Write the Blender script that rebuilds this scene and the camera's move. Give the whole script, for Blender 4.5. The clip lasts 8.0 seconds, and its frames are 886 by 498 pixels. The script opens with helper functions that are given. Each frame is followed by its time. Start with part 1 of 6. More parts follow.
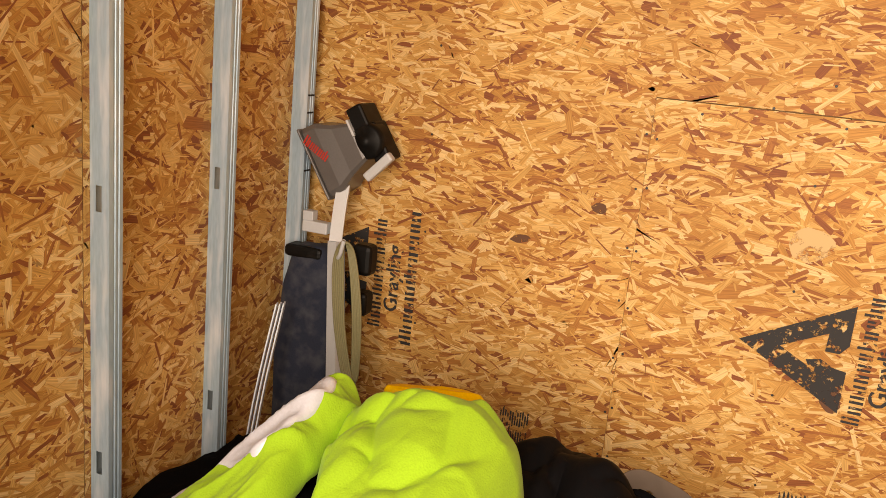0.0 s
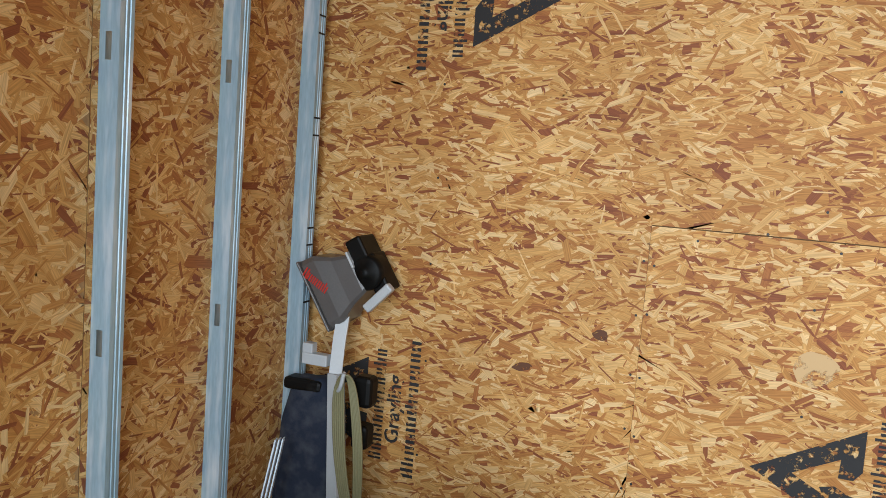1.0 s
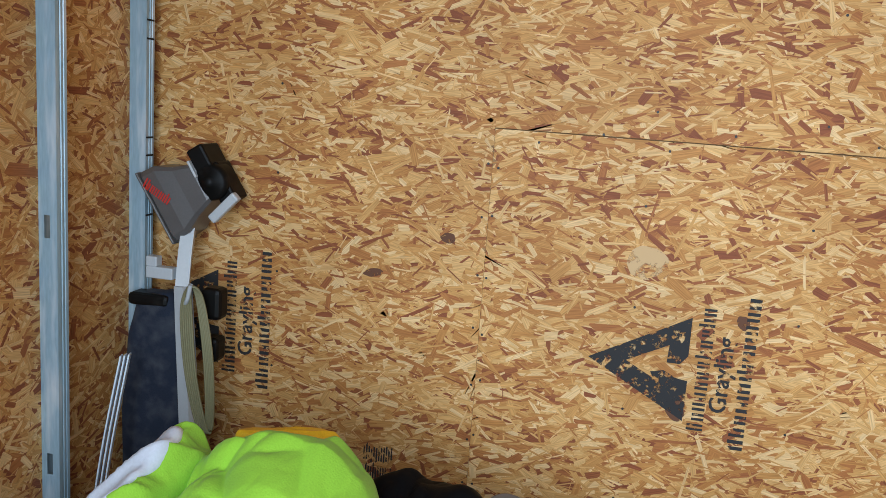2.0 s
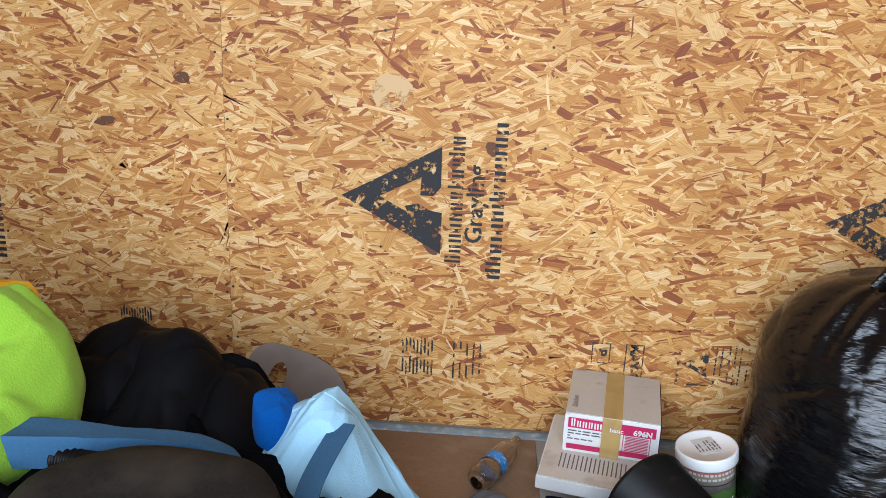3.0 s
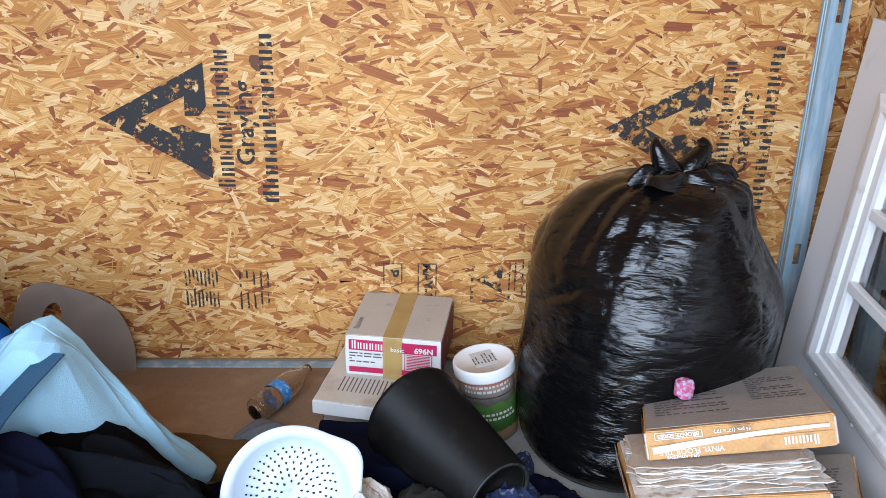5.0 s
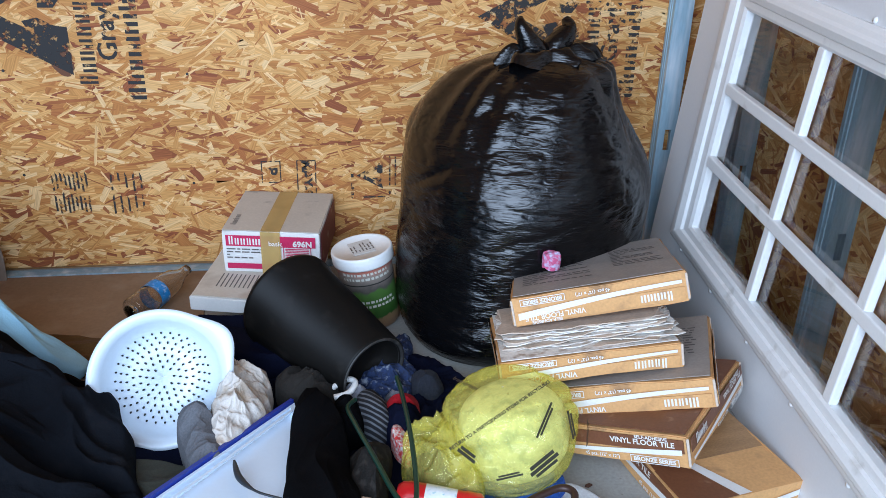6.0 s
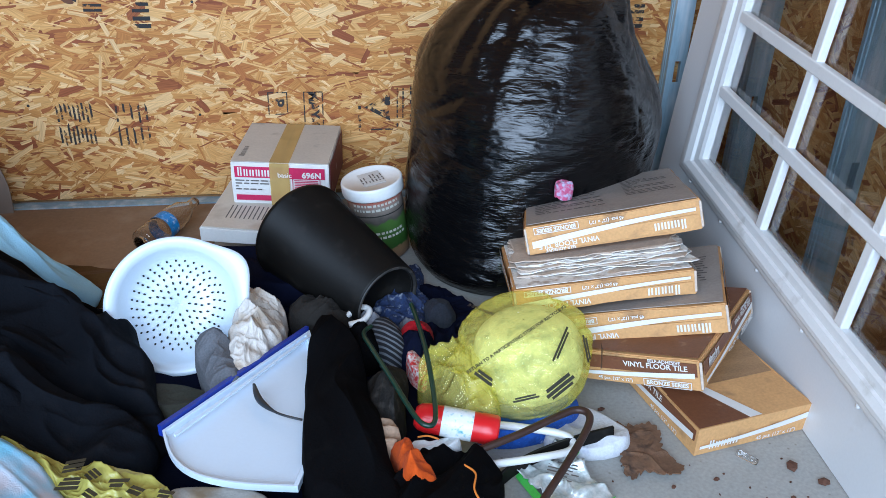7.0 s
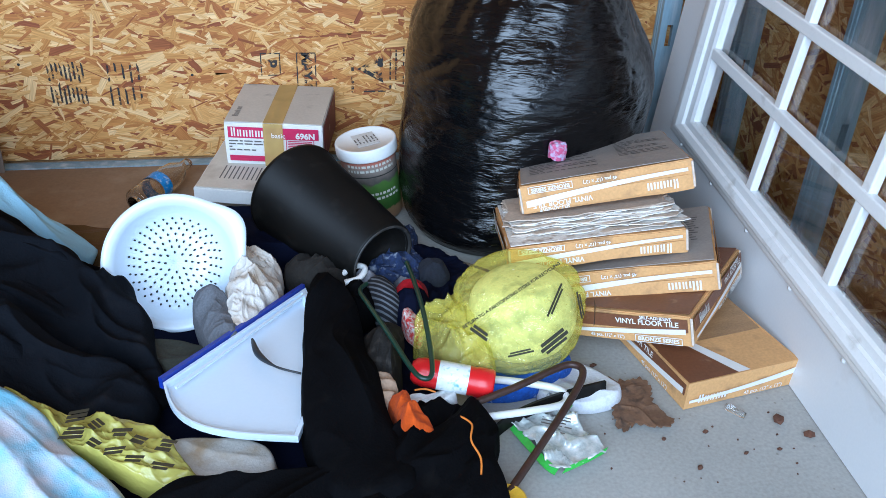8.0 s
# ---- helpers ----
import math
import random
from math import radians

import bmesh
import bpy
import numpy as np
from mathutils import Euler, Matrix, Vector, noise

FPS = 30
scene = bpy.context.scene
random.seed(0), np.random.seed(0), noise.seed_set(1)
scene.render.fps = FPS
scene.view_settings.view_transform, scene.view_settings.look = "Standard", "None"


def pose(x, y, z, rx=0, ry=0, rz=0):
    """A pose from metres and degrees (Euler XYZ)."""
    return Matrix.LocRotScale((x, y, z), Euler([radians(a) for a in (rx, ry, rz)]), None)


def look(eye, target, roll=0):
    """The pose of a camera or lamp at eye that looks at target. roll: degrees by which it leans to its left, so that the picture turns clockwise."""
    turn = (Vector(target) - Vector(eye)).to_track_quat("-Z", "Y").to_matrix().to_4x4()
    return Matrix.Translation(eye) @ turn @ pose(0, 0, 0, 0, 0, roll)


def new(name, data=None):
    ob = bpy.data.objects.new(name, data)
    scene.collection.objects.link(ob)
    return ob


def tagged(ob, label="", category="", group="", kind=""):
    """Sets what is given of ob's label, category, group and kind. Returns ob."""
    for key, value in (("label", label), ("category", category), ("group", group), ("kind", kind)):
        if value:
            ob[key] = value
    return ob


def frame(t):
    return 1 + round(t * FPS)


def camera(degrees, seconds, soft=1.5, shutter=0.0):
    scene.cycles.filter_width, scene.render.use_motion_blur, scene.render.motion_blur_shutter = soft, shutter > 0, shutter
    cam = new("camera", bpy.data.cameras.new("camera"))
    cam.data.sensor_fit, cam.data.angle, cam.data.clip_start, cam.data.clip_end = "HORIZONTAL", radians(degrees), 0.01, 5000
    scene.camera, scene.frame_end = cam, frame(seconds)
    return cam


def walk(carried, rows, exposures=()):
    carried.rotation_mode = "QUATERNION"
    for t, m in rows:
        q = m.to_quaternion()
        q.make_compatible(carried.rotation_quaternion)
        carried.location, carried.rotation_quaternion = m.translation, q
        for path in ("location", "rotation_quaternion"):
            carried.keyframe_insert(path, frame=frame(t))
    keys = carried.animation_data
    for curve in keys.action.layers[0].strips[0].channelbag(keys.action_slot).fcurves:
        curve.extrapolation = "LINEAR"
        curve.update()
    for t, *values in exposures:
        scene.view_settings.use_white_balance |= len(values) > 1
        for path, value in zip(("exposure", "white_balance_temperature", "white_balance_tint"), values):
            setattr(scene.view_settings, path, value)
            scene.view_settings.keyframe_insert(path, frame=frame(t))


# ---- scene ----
cam = camera(56.1, 8.0, soft=0.8)
PATH = [
    (0, (-0.224, -0.029, 1.319), (-0.89, 1.799, 0.853), 5.6),
    (0.5, (-0.241, -0.014, 1.373), (-0.938, 1.844, 1.124), 4.7),
    (1, (-0.251, -0.028, 1.375), (-0.937, 1.84, 1.166), 4.3),
    (1.5, (-0.23, -0.028, 1.354), (-0.862, 1.858, 1.149), 4.6),
    (2, (-0.169, -0.016, 1.309), (-0.555, 1.915, 0.961), 4.1),
    (2.2, (-0.129, -0.006, 1.3), (-0.41, 1.938, 0.925), 3.7),
    (3.3, (0.291, 0.142, 1.121), (0.201, 2.027, 0.46), 2.3),
    (3.5, (0.333, 0.155, 1.092), (0.216, 2.03, 0.408), 2.0),
    (4, (0.41, 0.168, 1.066), (0.259, 2.033, 0.359), 1.4),
    (4.5, (0.474, 0.175, 1.075), (0.366, 2.045, 0.373), 0.7),
    (4.7, (0.508, 0.18, 1.093), (0.48, 2.055, 0.398), 0.9),
    (5.8, (0.657, 0.122, 0.995), (0.895, 1.964, 0.254), 1.2),
    (6, (0.655, 0.115, 0.978), (0.932, 1.915, 0.152), 1.6),
    (6.5, (0.638, 0.107, 0.962), (0.936, 1.865, 0.055), 1.9),
    (7, (0.615, 0.106, 0.95), (0.903, 1.845, 0.005), 1.9),
    (7.5, (0.587, 0.101, 0.938), (0.862, 1.8, -0.08), 1.9),
    (8, (0.594, 0.084, 0.937), (0.913, 1.784, -0.068), 2.7),
]
EXPOSURES = [(0.0, -0.98, 11000, 26), (0.5, -1.12, 8000, 16), (1.0, -1.24, 6300, 8), (2.2, -1.38, 5800, 6), (3.3, -0.94, 5900, 12), (4.7, -0.93, 5850, 12), (5.8, -1.14, 5450, 10), (6.5, -1.18, 5350, 9), (8.0, -1.00, 5150, 6)]
walk(cam, [(t, look(eye, target, roll)) for t, eye, target, roll in PATH], EXPOSURES)

# ---- world, sun, exposure ----
world = bpy.data.worlds.new("sky")
scene.world = world
world.use_nodes = True
wn = world.node_tree
sky = wn.nodes.new("ShaderNodeTexSky")
sky.sky_type, sky.sun_disc = "NISHITA", False
sky.sun_elevation, sky.sun_rotation = radians(50), radians(27)
wn.links.new(sky.outputs[0], wn.nodes["Background"].inputs[0])
wn.nodes["Background"].inputs[1].default_value = 0.15
sun = new("sun", bpy.data.lights.new("sun", "SUN"))
sun.data.energy, sun.data.angle, sun.data.color = 3.0, radians(0.53), (1, 0.95, 0.88)
# the sun stands behind the building
sun.matrix_world = look((1.5, 3.0, 4.2), (0, 0, 0))
opening_light = new("opening_light", bpy.data.lights.new("opening_light", "AREA"))
opening_light.data.shape, opening_light.data.size, opening_light.data.size_y = "RECTANGLE", 2.2, 2.0
opening_light.data.energy, opening_light.data.color = 140, (0.84, 0.92, 1.0)
opening_light.matrix_world = look((0.0, -0.70, 1.40), (0.52, 2, 0.70))
opening_light.data.spread = radians(125)

# ---- materials ----
MATS = {}


def nodes_of(name):
    m = bpy.data.materials.new(name)
    m.use_nodes = True
    nt = m.node_tree
    return m, nt, nt.nodes["Principled BSDF"]


def node(nt, kind, **props):
    n = nt.nodes.new(kind)
    for k, v in props.items():
        if k == "noise_scale":
            n.inputs["Scale"].default_value = v
        elif k == "detail":
            n.inputs["Detail"].default_value = v
        elif k == "op":
            n.operation = v
        elif k == "blend":
            n.data_type, n.blend_type = "RGBA", v
    return n


def ramp(nt, stops):
    n = nt.nodes.new("ShaderNodeValToRGB")
    e = n.color_ramp.elements
    while len(e) < len(stops):
        e.new(0.5)
    for el, (p, c) in zip(e, stops):
        el.position, el.color = p, (*c, 1)
    return n


def surface(name, colour, rough=0.6, metal=0.0, vary=0.18, fine=180.0, coarse=6.0, bump=0.15, dirt=None, dirt_at=0.62, spec=0.5, sheen=0.0, stretch=(1, 1, 1)):
    """A plain material with variation at two scales, fine relief and, where given, dirt."""
    if name in MATS:
        return MATS[name]
    m, nt, b = nodes_of(name)
    tc = node(nt, "ShaderNodeTexCoord")
    mp = node(nt, "ShaderNodeMapping")
    mp.inputs["Scale"].default_value = stretch
    nt.links.new(tc.outputs["Object"], mp.inputs[0])
    big = node(nt, "ShaderNodeTexNoise", noise_scale=coarse, detail=5)
    small = node(nt, "ShaderNodeTexNoise", noise_scale=fine, detail=3)
    for n in (big, small):
        nt.links.new(mp.outputs[0], n.inputs["Vector"])
    mean = node(nt, "ShaderNodeMath", op="ADD")
    nt.links.new(big.outputs[0], mean.inputs[0])
    nt.links.new(small.outputs[0], mean.inputs[1])
    r = ramp(nt, [(0.3, tuple(c * (1 - vary) for c in colour)), (0.7, tuple(min(1, c * (1 + vary)) for c in colour))])
    half = node(nt, "ShaderNodeMath", op="MULTIPLY")
    half.inputs[1].default_value = 0.5
    nt.links.new(mean.outputs[0], half.inputs[0])
    nt.links.new(half.outputs[0], r.inputs[0])
    last = r.outputs[0]
    if dirt:
        dn = node(nt, "ShaderNodeTexNoise", noise_scale=coarse * 2.3, detail=8)
        nt.links.new(mp.outputs[0], dn.inputs["Vector"])
        dr = ramp(nt, [(dirt_at - 0.1, (0, 0, 0)), (dirt_at + 0.12, (1, 1, 1))])
        nt.links.new(dn.outputs[0], dr.inputs[0])
        mx = node(nt, "ShaderNodeMix", blend="MIX")
        nt.links.new(dr.outputs[0], mx.inputs[0])
        nt.links.new(last, mx.inputs[6])
        mx.inputs[7].default_value = (*dirt, 1)
        last = mx.outputs[2]
    nt.links.new(last, b.inputs["Base Color"])
    b.inputs["Roughness"].default_value, b.inputs["Metallic"].default_value = rough, metal
    b.inputs["Specular IOR Level"].default_value = spec
    if sheen:
        b.inputs["Sheen Weight"].default_value = sheen
    if bump:
        bp = node(nt, "ShaderNodeBump")
        bp.inputs["Strength"].default_value, bp.inputs["Distance"].default_value = bump, 0.002
        nt.links.new(small.outputs[0], bp.inputs["Height"])
        nt.links.new(bp.outputs[0], b.inputs["Normal"])
    MATS[name] = m
    return m


def strand_material():
    """Wood strands: colour by strand, grain along each strand."""
    m, nt, b = nodes_of("osb_strand")
    geo = node(nt, "ShaderNodeNewGeometry")
    r = ramp(nt, [(0.0, (0.88, 0.62, 0.31)), (0.20, (0.78, 0.475, 0.18)), (0.46, (0.665, 0.36, 0.110)), (0.70, (0.55, 0.255, 0.068)), (0.86, (0.44, 0.165, 0.048)), (0.96, (0.29, 0.088, 0.033))])
    nt.links.new(geo.outputs["Random Per Island"], r.inputs[0])
    uv = node(nt, "ShaderNodeTexCoord")
    mp = node(nt, "ShaderNodeMapping")
    mp.inputs["Scale"].default_value = (14, 330, 1)
    nt.links.new(uv.outputs["UV"], mp.inputs[0])
    g = node(nt, "ShaderNodeTexNoise", noise_scale=1.0, detail=4)
    nt.links.new(mp.outputs[0], g.inputs["Vector"])
    gr = ramp(nt, [(0.25, (0.54, 0.48, 0.42)), (0.70, (1.14, 1.14, 1.14))])
    nt.links.new(g.outputs[0], gr.inputs[0])
    mul = node(nt, "ShaderNodeMix", blend="MULTIPLY")
    mul.inputs[0].default_value = 0.85
    nt.links.new(r.outputs[0], mul.inputs[6])
    nt.links.new(gr.outputs[0], mul.inputs[7])
    st = node(nt, "ShaderNodeTexNoise", noise_scale=2.2, detail=4)
    nt.links.new(uv.outputs["Object"], st.inputs["Vector"])
    sr = ramp(nt, [(0.35, (0.86, 0.82, 0.78)), (0.65, (1.06, 1.06, 1.06))])
    nt.links.new(st.outputs[0], sr.inputs[0])
    m2 = node(nt, "ShaderNodeMix", blend="MULTIPLY")
    m2.inputs[0].default_value = 1.0
    nt.links.new(mul.outputs[2], m2.inputs[6])
    nt.links.new(sr.outputs[0], m2.inputs[7])
    nt.links.new(m2.outputs[2], b.inputs["Base Color"])
    b.inputs["Roughness"].default_value = 0.62
    b.inputs["Specular IOR Level"].default_value = 0.3
    bp = node(nt, "ShaderNodeBump")
    bp.inputs["Strength"].default_value, bp.inputs["Distance"].default_value = 0.25, 0.001
    nt.links.new(g.outputs[0], bp.inputs["Height"])
    nt.links.new(bp.outputs[0], b.inputs["Normal"])
    return m


def ink_material(name, colour, worn=0.56, scale=26.0):
    """Ink that has worn off in patches and strand-wise scratches."""
    m, nt, b = nodes_of(name)
    tc = node(nt, "ShaderNodeTexCoord")
    mp = node(nt, "ShaderNodeMapping")
    mp.inputs["Scale"].default_value = (1, 1, 3.0)
    nt.links.new(tc.outputs["Object"], mp.inputs[0])
    n1 = node(nt, "ShaderNodeTexNoise", noise_scale=scale, detail=6)
    n1.inputs["Roughness"].default_value = 0.7
    nt.links.new(mp.outputs[0], n1.inputs["Vector"])
    r = ramp(nt, [(worn, (0, 0, 0)), (worn + 0.06, (1, 1, 1))])
    nt.links.new(n1.outputs[0], r.inputs[0])
    b.inputs["Base Color"].default_value = (*colour, 1)
    b.inputs["Roughness"].default_value = 0.75
    t = node(nt, "ShaderNodeBsdfTransparent")
    mx = node(nt, "ShaderNodeMixShader")
    nt.links.new(r.outputs[0], mx.inputs[0])
    nt.links.new(b.outputs[0], mx.inputs[1])
    nt.links.new(t.outputs[0], mx.inputs[2])
    nt.links.new(mx.outputs[0], nt.nodes["Material Output"].inputs[0])
    return m


def concrete_material():
    m, nt, b = nodes_of("concrete")
    tc = node(nt, "ShaderNodeTexCoord")
    a = node(nt, "ShaderNodeTexNoise", noise_scale=2.2, detail=8)
    f = node(nt, "ShaderNodeTexNoise", noise_scale=160, detail=4)
    v = node(nt, "ShaderNodeTexVoronoi", noise_scale=34)
    for n in (a, f, v):
        nt.links.new(tc.outputs["Object"], n.inputs["Vector"])
    r = ramp(nt, [(0.3, (0.33, 0.325, 0.30)), (0.7, (0.46, 0.45, 0.425))])
    nt.links.new(a.outputs[0], r.inputs[0])
    fr = ramp(nt, [(0.3, (0.85, 0.85, 0.84)), (0.7, (1.06, 1.06, 1.05))])
    nt.links.new(f.outputs[0], fr.inputs[0])
    m1 = node(nt, "ShaderNodeMix", blend="MULTIPLY")
    m1.inputs[0].default_value = 1
    nt.links.new(r.outputs[0], m1.inputs[6])
    nt.links.new(fr.outputs[0], m1.inputs[7])
    vr = ramp(nt, [(0.04, (0.42, 0.36, 0.29)), (0.10, (1, 1, 1))])
    nt.links.new(v.outputs["Distance"], vr.inputs[0])
    m2 = node(nt, "ShaderNodeMix", blend="MULTIPLY")
    m2.inputs[0].default_value = 0.55
    nt.links.new(m1.outputs[2], m2.inputs[6])
    nt.links.new(vr.outputs[0], m2.inputs[7])
    nt.links.new(m2.outputs[2], b.inputs["Base Color"])
    b.inputs["Roughness"].default_value = 0.7
    bp = node(nt, "ShaderNodeBump")
    bp.inputs["Strength"].default_value, bp.inputs["Distance"].default_value = 0.2, 0.001
    nt.links.new(f.outputs[0], bp.inputs["Height"])
    nt.links.new(bp.outputs[0], b.inputs["Normal"])
    return m


def glass_material(name, tint=(1, 1, 1), rough=0.02):
    m, nt, b = nodes_of(name)
    b.inputs["Base Color"].default_value = (*tint, 1)
    b.inputs["Transmission Weight"].default_value = 1.0
    b.inputs["Roughness"].default_value, b.inputs["IOR"].default_value = rough, 1.45
    return m


def film_material(name, colour, clear=0.3, rough=0.25, wrinkle=30.0, bump=0.5):
    """Thin plastic film: partly see-through, glossy, finely wrinkled."""
    m, nt, b = nodes_of(name)
    tc = node(nt, "ShaderNodeTexCoord")
    n1 = node(nt, "ShaderNodeTexNoise", noise_scale=wrinkle, detail=5)
    n1.inputs["Distortion"].default_value = 1.2
    nt.links.new(tc.outputs["Object"], n1.inputs["Vector"])
    r = ramp(nt, [(0.3, tuple(c * 0.8 for c in colour)), (0.7, colour)])
    nt.links.new(n1.outputs[0], r.inputs[0])
    nt.links.new(r.outputs[0], b.inputs["Base Color"])
    b.inputs["Roughness"].default_value = rough
    bp = node(nt, "ShaderNodeBump")
    bp.inputs["Strength"].default_value, bp.inputs["Distance"].default_value = bump, 0.004
    nt.links.new(n1.outputs[0], bp.inputs["Height"])
    nt.links.new(bp.outputs[0], b.inputs["Normal"])
    if clear > 0:
        t = node(nt, "ShaderNodeBsdfTransparent")
        t.inputs[0].default_value = (*[min(1, 0.35 + c) for c in colour], 1)
        mx = node(nt, "ShaderNodeMixShader")
        mx.inputs[0].default_value = clear
        nt.links.new(b.outputs[0], mx.inputs[1])
        nt.links.new(t.outputs[0], mx.inputs[2])
        nt.links.new(mx.outputs[0], nt.nodes["Material Output"].inputs[0])
    return m


STRAND = strand_material()
OSB_CORE = surface("osb_core", (0.36, 0.19, 0.07), 0.7, vary=0.3, fine=90)
INK = ink_material("black_ink", (0.022, 0.020, 0.020), worn=0.535, scale=30.0)
INK_FAINT = ink_material("faded_ink", (0.03, 0.026, 0.024), worn=0.5, scale=40)
NAIL = surface("nail_head", (0.03, 0.028, 0.028), 0.5, 0.3)
CONCRETE = concrete_material()
ZINC = surface("galvanised_steel", (0.35, 0.50, 0.60), 0.38, 0.25, vary=0.18, coarse=14, bump=0.05, dirt=(0.66, 0.74, 0.80), dirt_at=0.58, stretch=(1, 1, 0.15))
DARK = surface("dark_void", (0.02, 0.02, 0.02), 0.9)
GRASSY = surface("outdoor_ground", (0.30, 0.29, 0.27), 0.9, vary=0.3, fine=30, coarse=1.5)
DOORPAINT = surface("door_paint", (0.72, 0.735, 0.75), 0.42, vary=0.03, coarse=3, bump=0.03, dirt=(0.5, 0.48, 0.45), dirt_at=0.74)
TRIMPAINT = surface("white_trim", (0.80, 0.80, 0.79), 0.4, vary=0.03, coarse=9, bump=0.03, dirt=(0.5, 0.48, 0.44), dirt_at=0.72)
PANE = glass_material("window_glass")


# ---- mesh helpers ----
def mesh_of(name, verts, faces, mat, smooth=False):
    me = bpy.data.meshes.new(name)
    me.from_pydata([tuple(v) for v in verts], [], [tuple(f) for f in faces])
    me.materials.append(mat)
    if smooth:
        me.polygons.foreach_set("use_smooth", [True] * len(me.polygons))
    me.update()
    return me


def part(name, data, material, parent=None, label="", m=None, smooth=False):
    """Links a bmesh or a mesh as one object under parent."""
    if isinstance(data, bmesh.types.BMesh):
        bm = data
        bmesh.ops.recalc_face_normals(bm, faces=bm.faces)
        data = bpy.data.meshes.new(name)
        bm.to_mesh(data)
        bm.free()
        if material:
            data.materials.append(material)
        if smooth:
            data.polygons.foreach_set("use_smooth", [True] * len(data.polygons))
    ob = new(name, data)
    if parent:
        ob.parent = parent
    if m is not None:
        ob.matrix_basis = m
    if label:
        ob["label"] = label
    if name in ("word_bar", "print_bar", "brand_bar", "logo_bar", "grille_print", "slot_print"):
        ob["kind"] = "stuff"
    return ob


def thing(name, label, category, m=None, group="", kind=""):
    ob = new(name)
    ob.empty_display_size = 0.05
    if m is not None:
        ob.matrix_basis = m
    return tagged(ob, label, category, group, kind)


def box(bm, x0, x1, y0, y1, z0, z1, bevel=0.0, segs=2):
    r = bmesh.ops.create_cube(bm, size=1, matrix=Matrix.LocRotScale(((x0 + x1) / 2, (y0 + y1) / 2, (z0 + z1) / 2), None, (x1 - x0, y1 - y0, z1 - z0)))
    if bevel:
        es = list({e for v in r["verts"] for e in v.link_edges})
        bmesh.ops.bevel(bm, geom=es, offset=bevel, segments=segs, affect="EDGES", profile=0.5)
    return bm


def boxed(*a, **k):
    return box(bmesh.new(), *a, **k)


def lathe(profile, n=48, close=False):
    """Verts and faces of a turned profile of (radius, height)."""
    vs, fs = [], []
    for r, z in profile:
        for i in range(n):
            a = 2 * math.pi * i / n
            vs.append((r * math.cos(a), r * math.sin(a), z))
    for k in range(len(profile) - 1):
        for i in range(n):
            j = (i + 1) % n
            fs.append((k * n + i, k * n + j, (k + 1) * n + j, (k + 1) * n + i))
    if close:
        fs.append(tuple(range(n))[::-1])
        fs.append(tuple((len(profile) - 1) * n + i for i in range(n)))
    return vs, fs


def spline(points, per=8, closed=False):
    """Catmull-Rom through points."""
    p = [Vector(q) for q in points]
    n = len(p)
    out = []
    for i in range(n if closed else n - 1):
        a, b, c, d = (p[(i + k) % n] if closed else p[min(max(i + k, 0), n - 1)] for k in (-1, 0, 1, 2))
        for s in range(per):
            t = s / per
            out.append(0.5 * ((2 * b) + (c - a) * t + (2 * a - 5 * b + 4 * c - d) * t * t + (3 * b - a - 3 * c + d) * t ** 3))
    if not closed:
        out.append(p[-1])
    return out


def tube(points, r, n=8, per=6, closed=False):
    """Verts and faces of a tube along a spline; r: a radius or a function of 0..1."""
    ps = spline(points, per, closed)
    vs, fs = [], []
    up = Vector((0.3, 0.2, 1)).normalized()
    m = len(ps)
    for i, q in enumerate(ps):
        d = (ps[(i + 1) % m] - ps[i - 1]) if closed else (ps[min(i + 1, m - 1)] - ps[max(i - 1, 0)])
        d.normalize()
        a = d.cross(up)
        a = a.normalized() if a.length > 1e-4 else Vector((1, 0, 0))
        b = d.cross(a)
        rr = r(i / (m - 1)) if callable(r) else r
        for k in range(n):
            w = 2 * math.pi * k / n
            vs.append(q + rr * (math.cos(w) * a + math.sin(w) * b))
    for i in range(m if closed else m - 1):
        j = (i + 1) % m
        for k in range(n):
            l = (k + 1) % n
            fs.append((i * n + k, i * n + l, j * n + l, j * n + k))
    if not closed:
        fs.append(tuple(range(n)))
        fs.append(tuple((m - 1) * n + k for k in range(n))[::-1])
    return vs, fs


def lettering(name, body, size, material, parent, m, bold=0.0, label=""):
    """Words as a flat mesh in the built-in font, in the plane of m."""
    cu = bpy.data.curves.new(name, "FONT")
    cu.body, cu.size, cu.align_x, cu.align_y, cu.offset = body, size, "CENTER", "CENTER", bold
    cu.resolution_u = 3
    tmp = bpy.data.objects.new(name, cu)
    me = bpy.data.meshes.new_from_object(tmp)
    bpy.data.objects.remove(tmp)
    bpy.data.curves.remove(cu)
    me.materials.clear()
    me.materials.append(material)
    return part(name, me, None, parent, label, m)


def bars(count, width, height, rng, gap=0.3, lean=0.0):
    """A row of plain bars in place of lettering that is not spelt out."""
    bm = bmesh.new()
    step = width / count
    for i in range(count):
        w, h = step * (1 - gap) * rng.uniform(0.85, 1.1), height * (1.0 if i == 0 else rng.choice([0.74, 0.74, 0.74, 0.78, 0.98]))
        x, y = -width / 2 + (i + 0.5) * step - w / 2, -height / 2
        t = w * 0.36
        quads = [(x, x + t, y, y + h), (x + w - t, x + w, y, y + h * (0.74 if h > height * 0.9 and i else 1))]
        for a, b, c, d in quads:
            bm.faces.new([bm.verts.new(p) for p in ((a, c, 0), (b, c, 0), (b, d, 0), (a, d, 0))])
    return bm


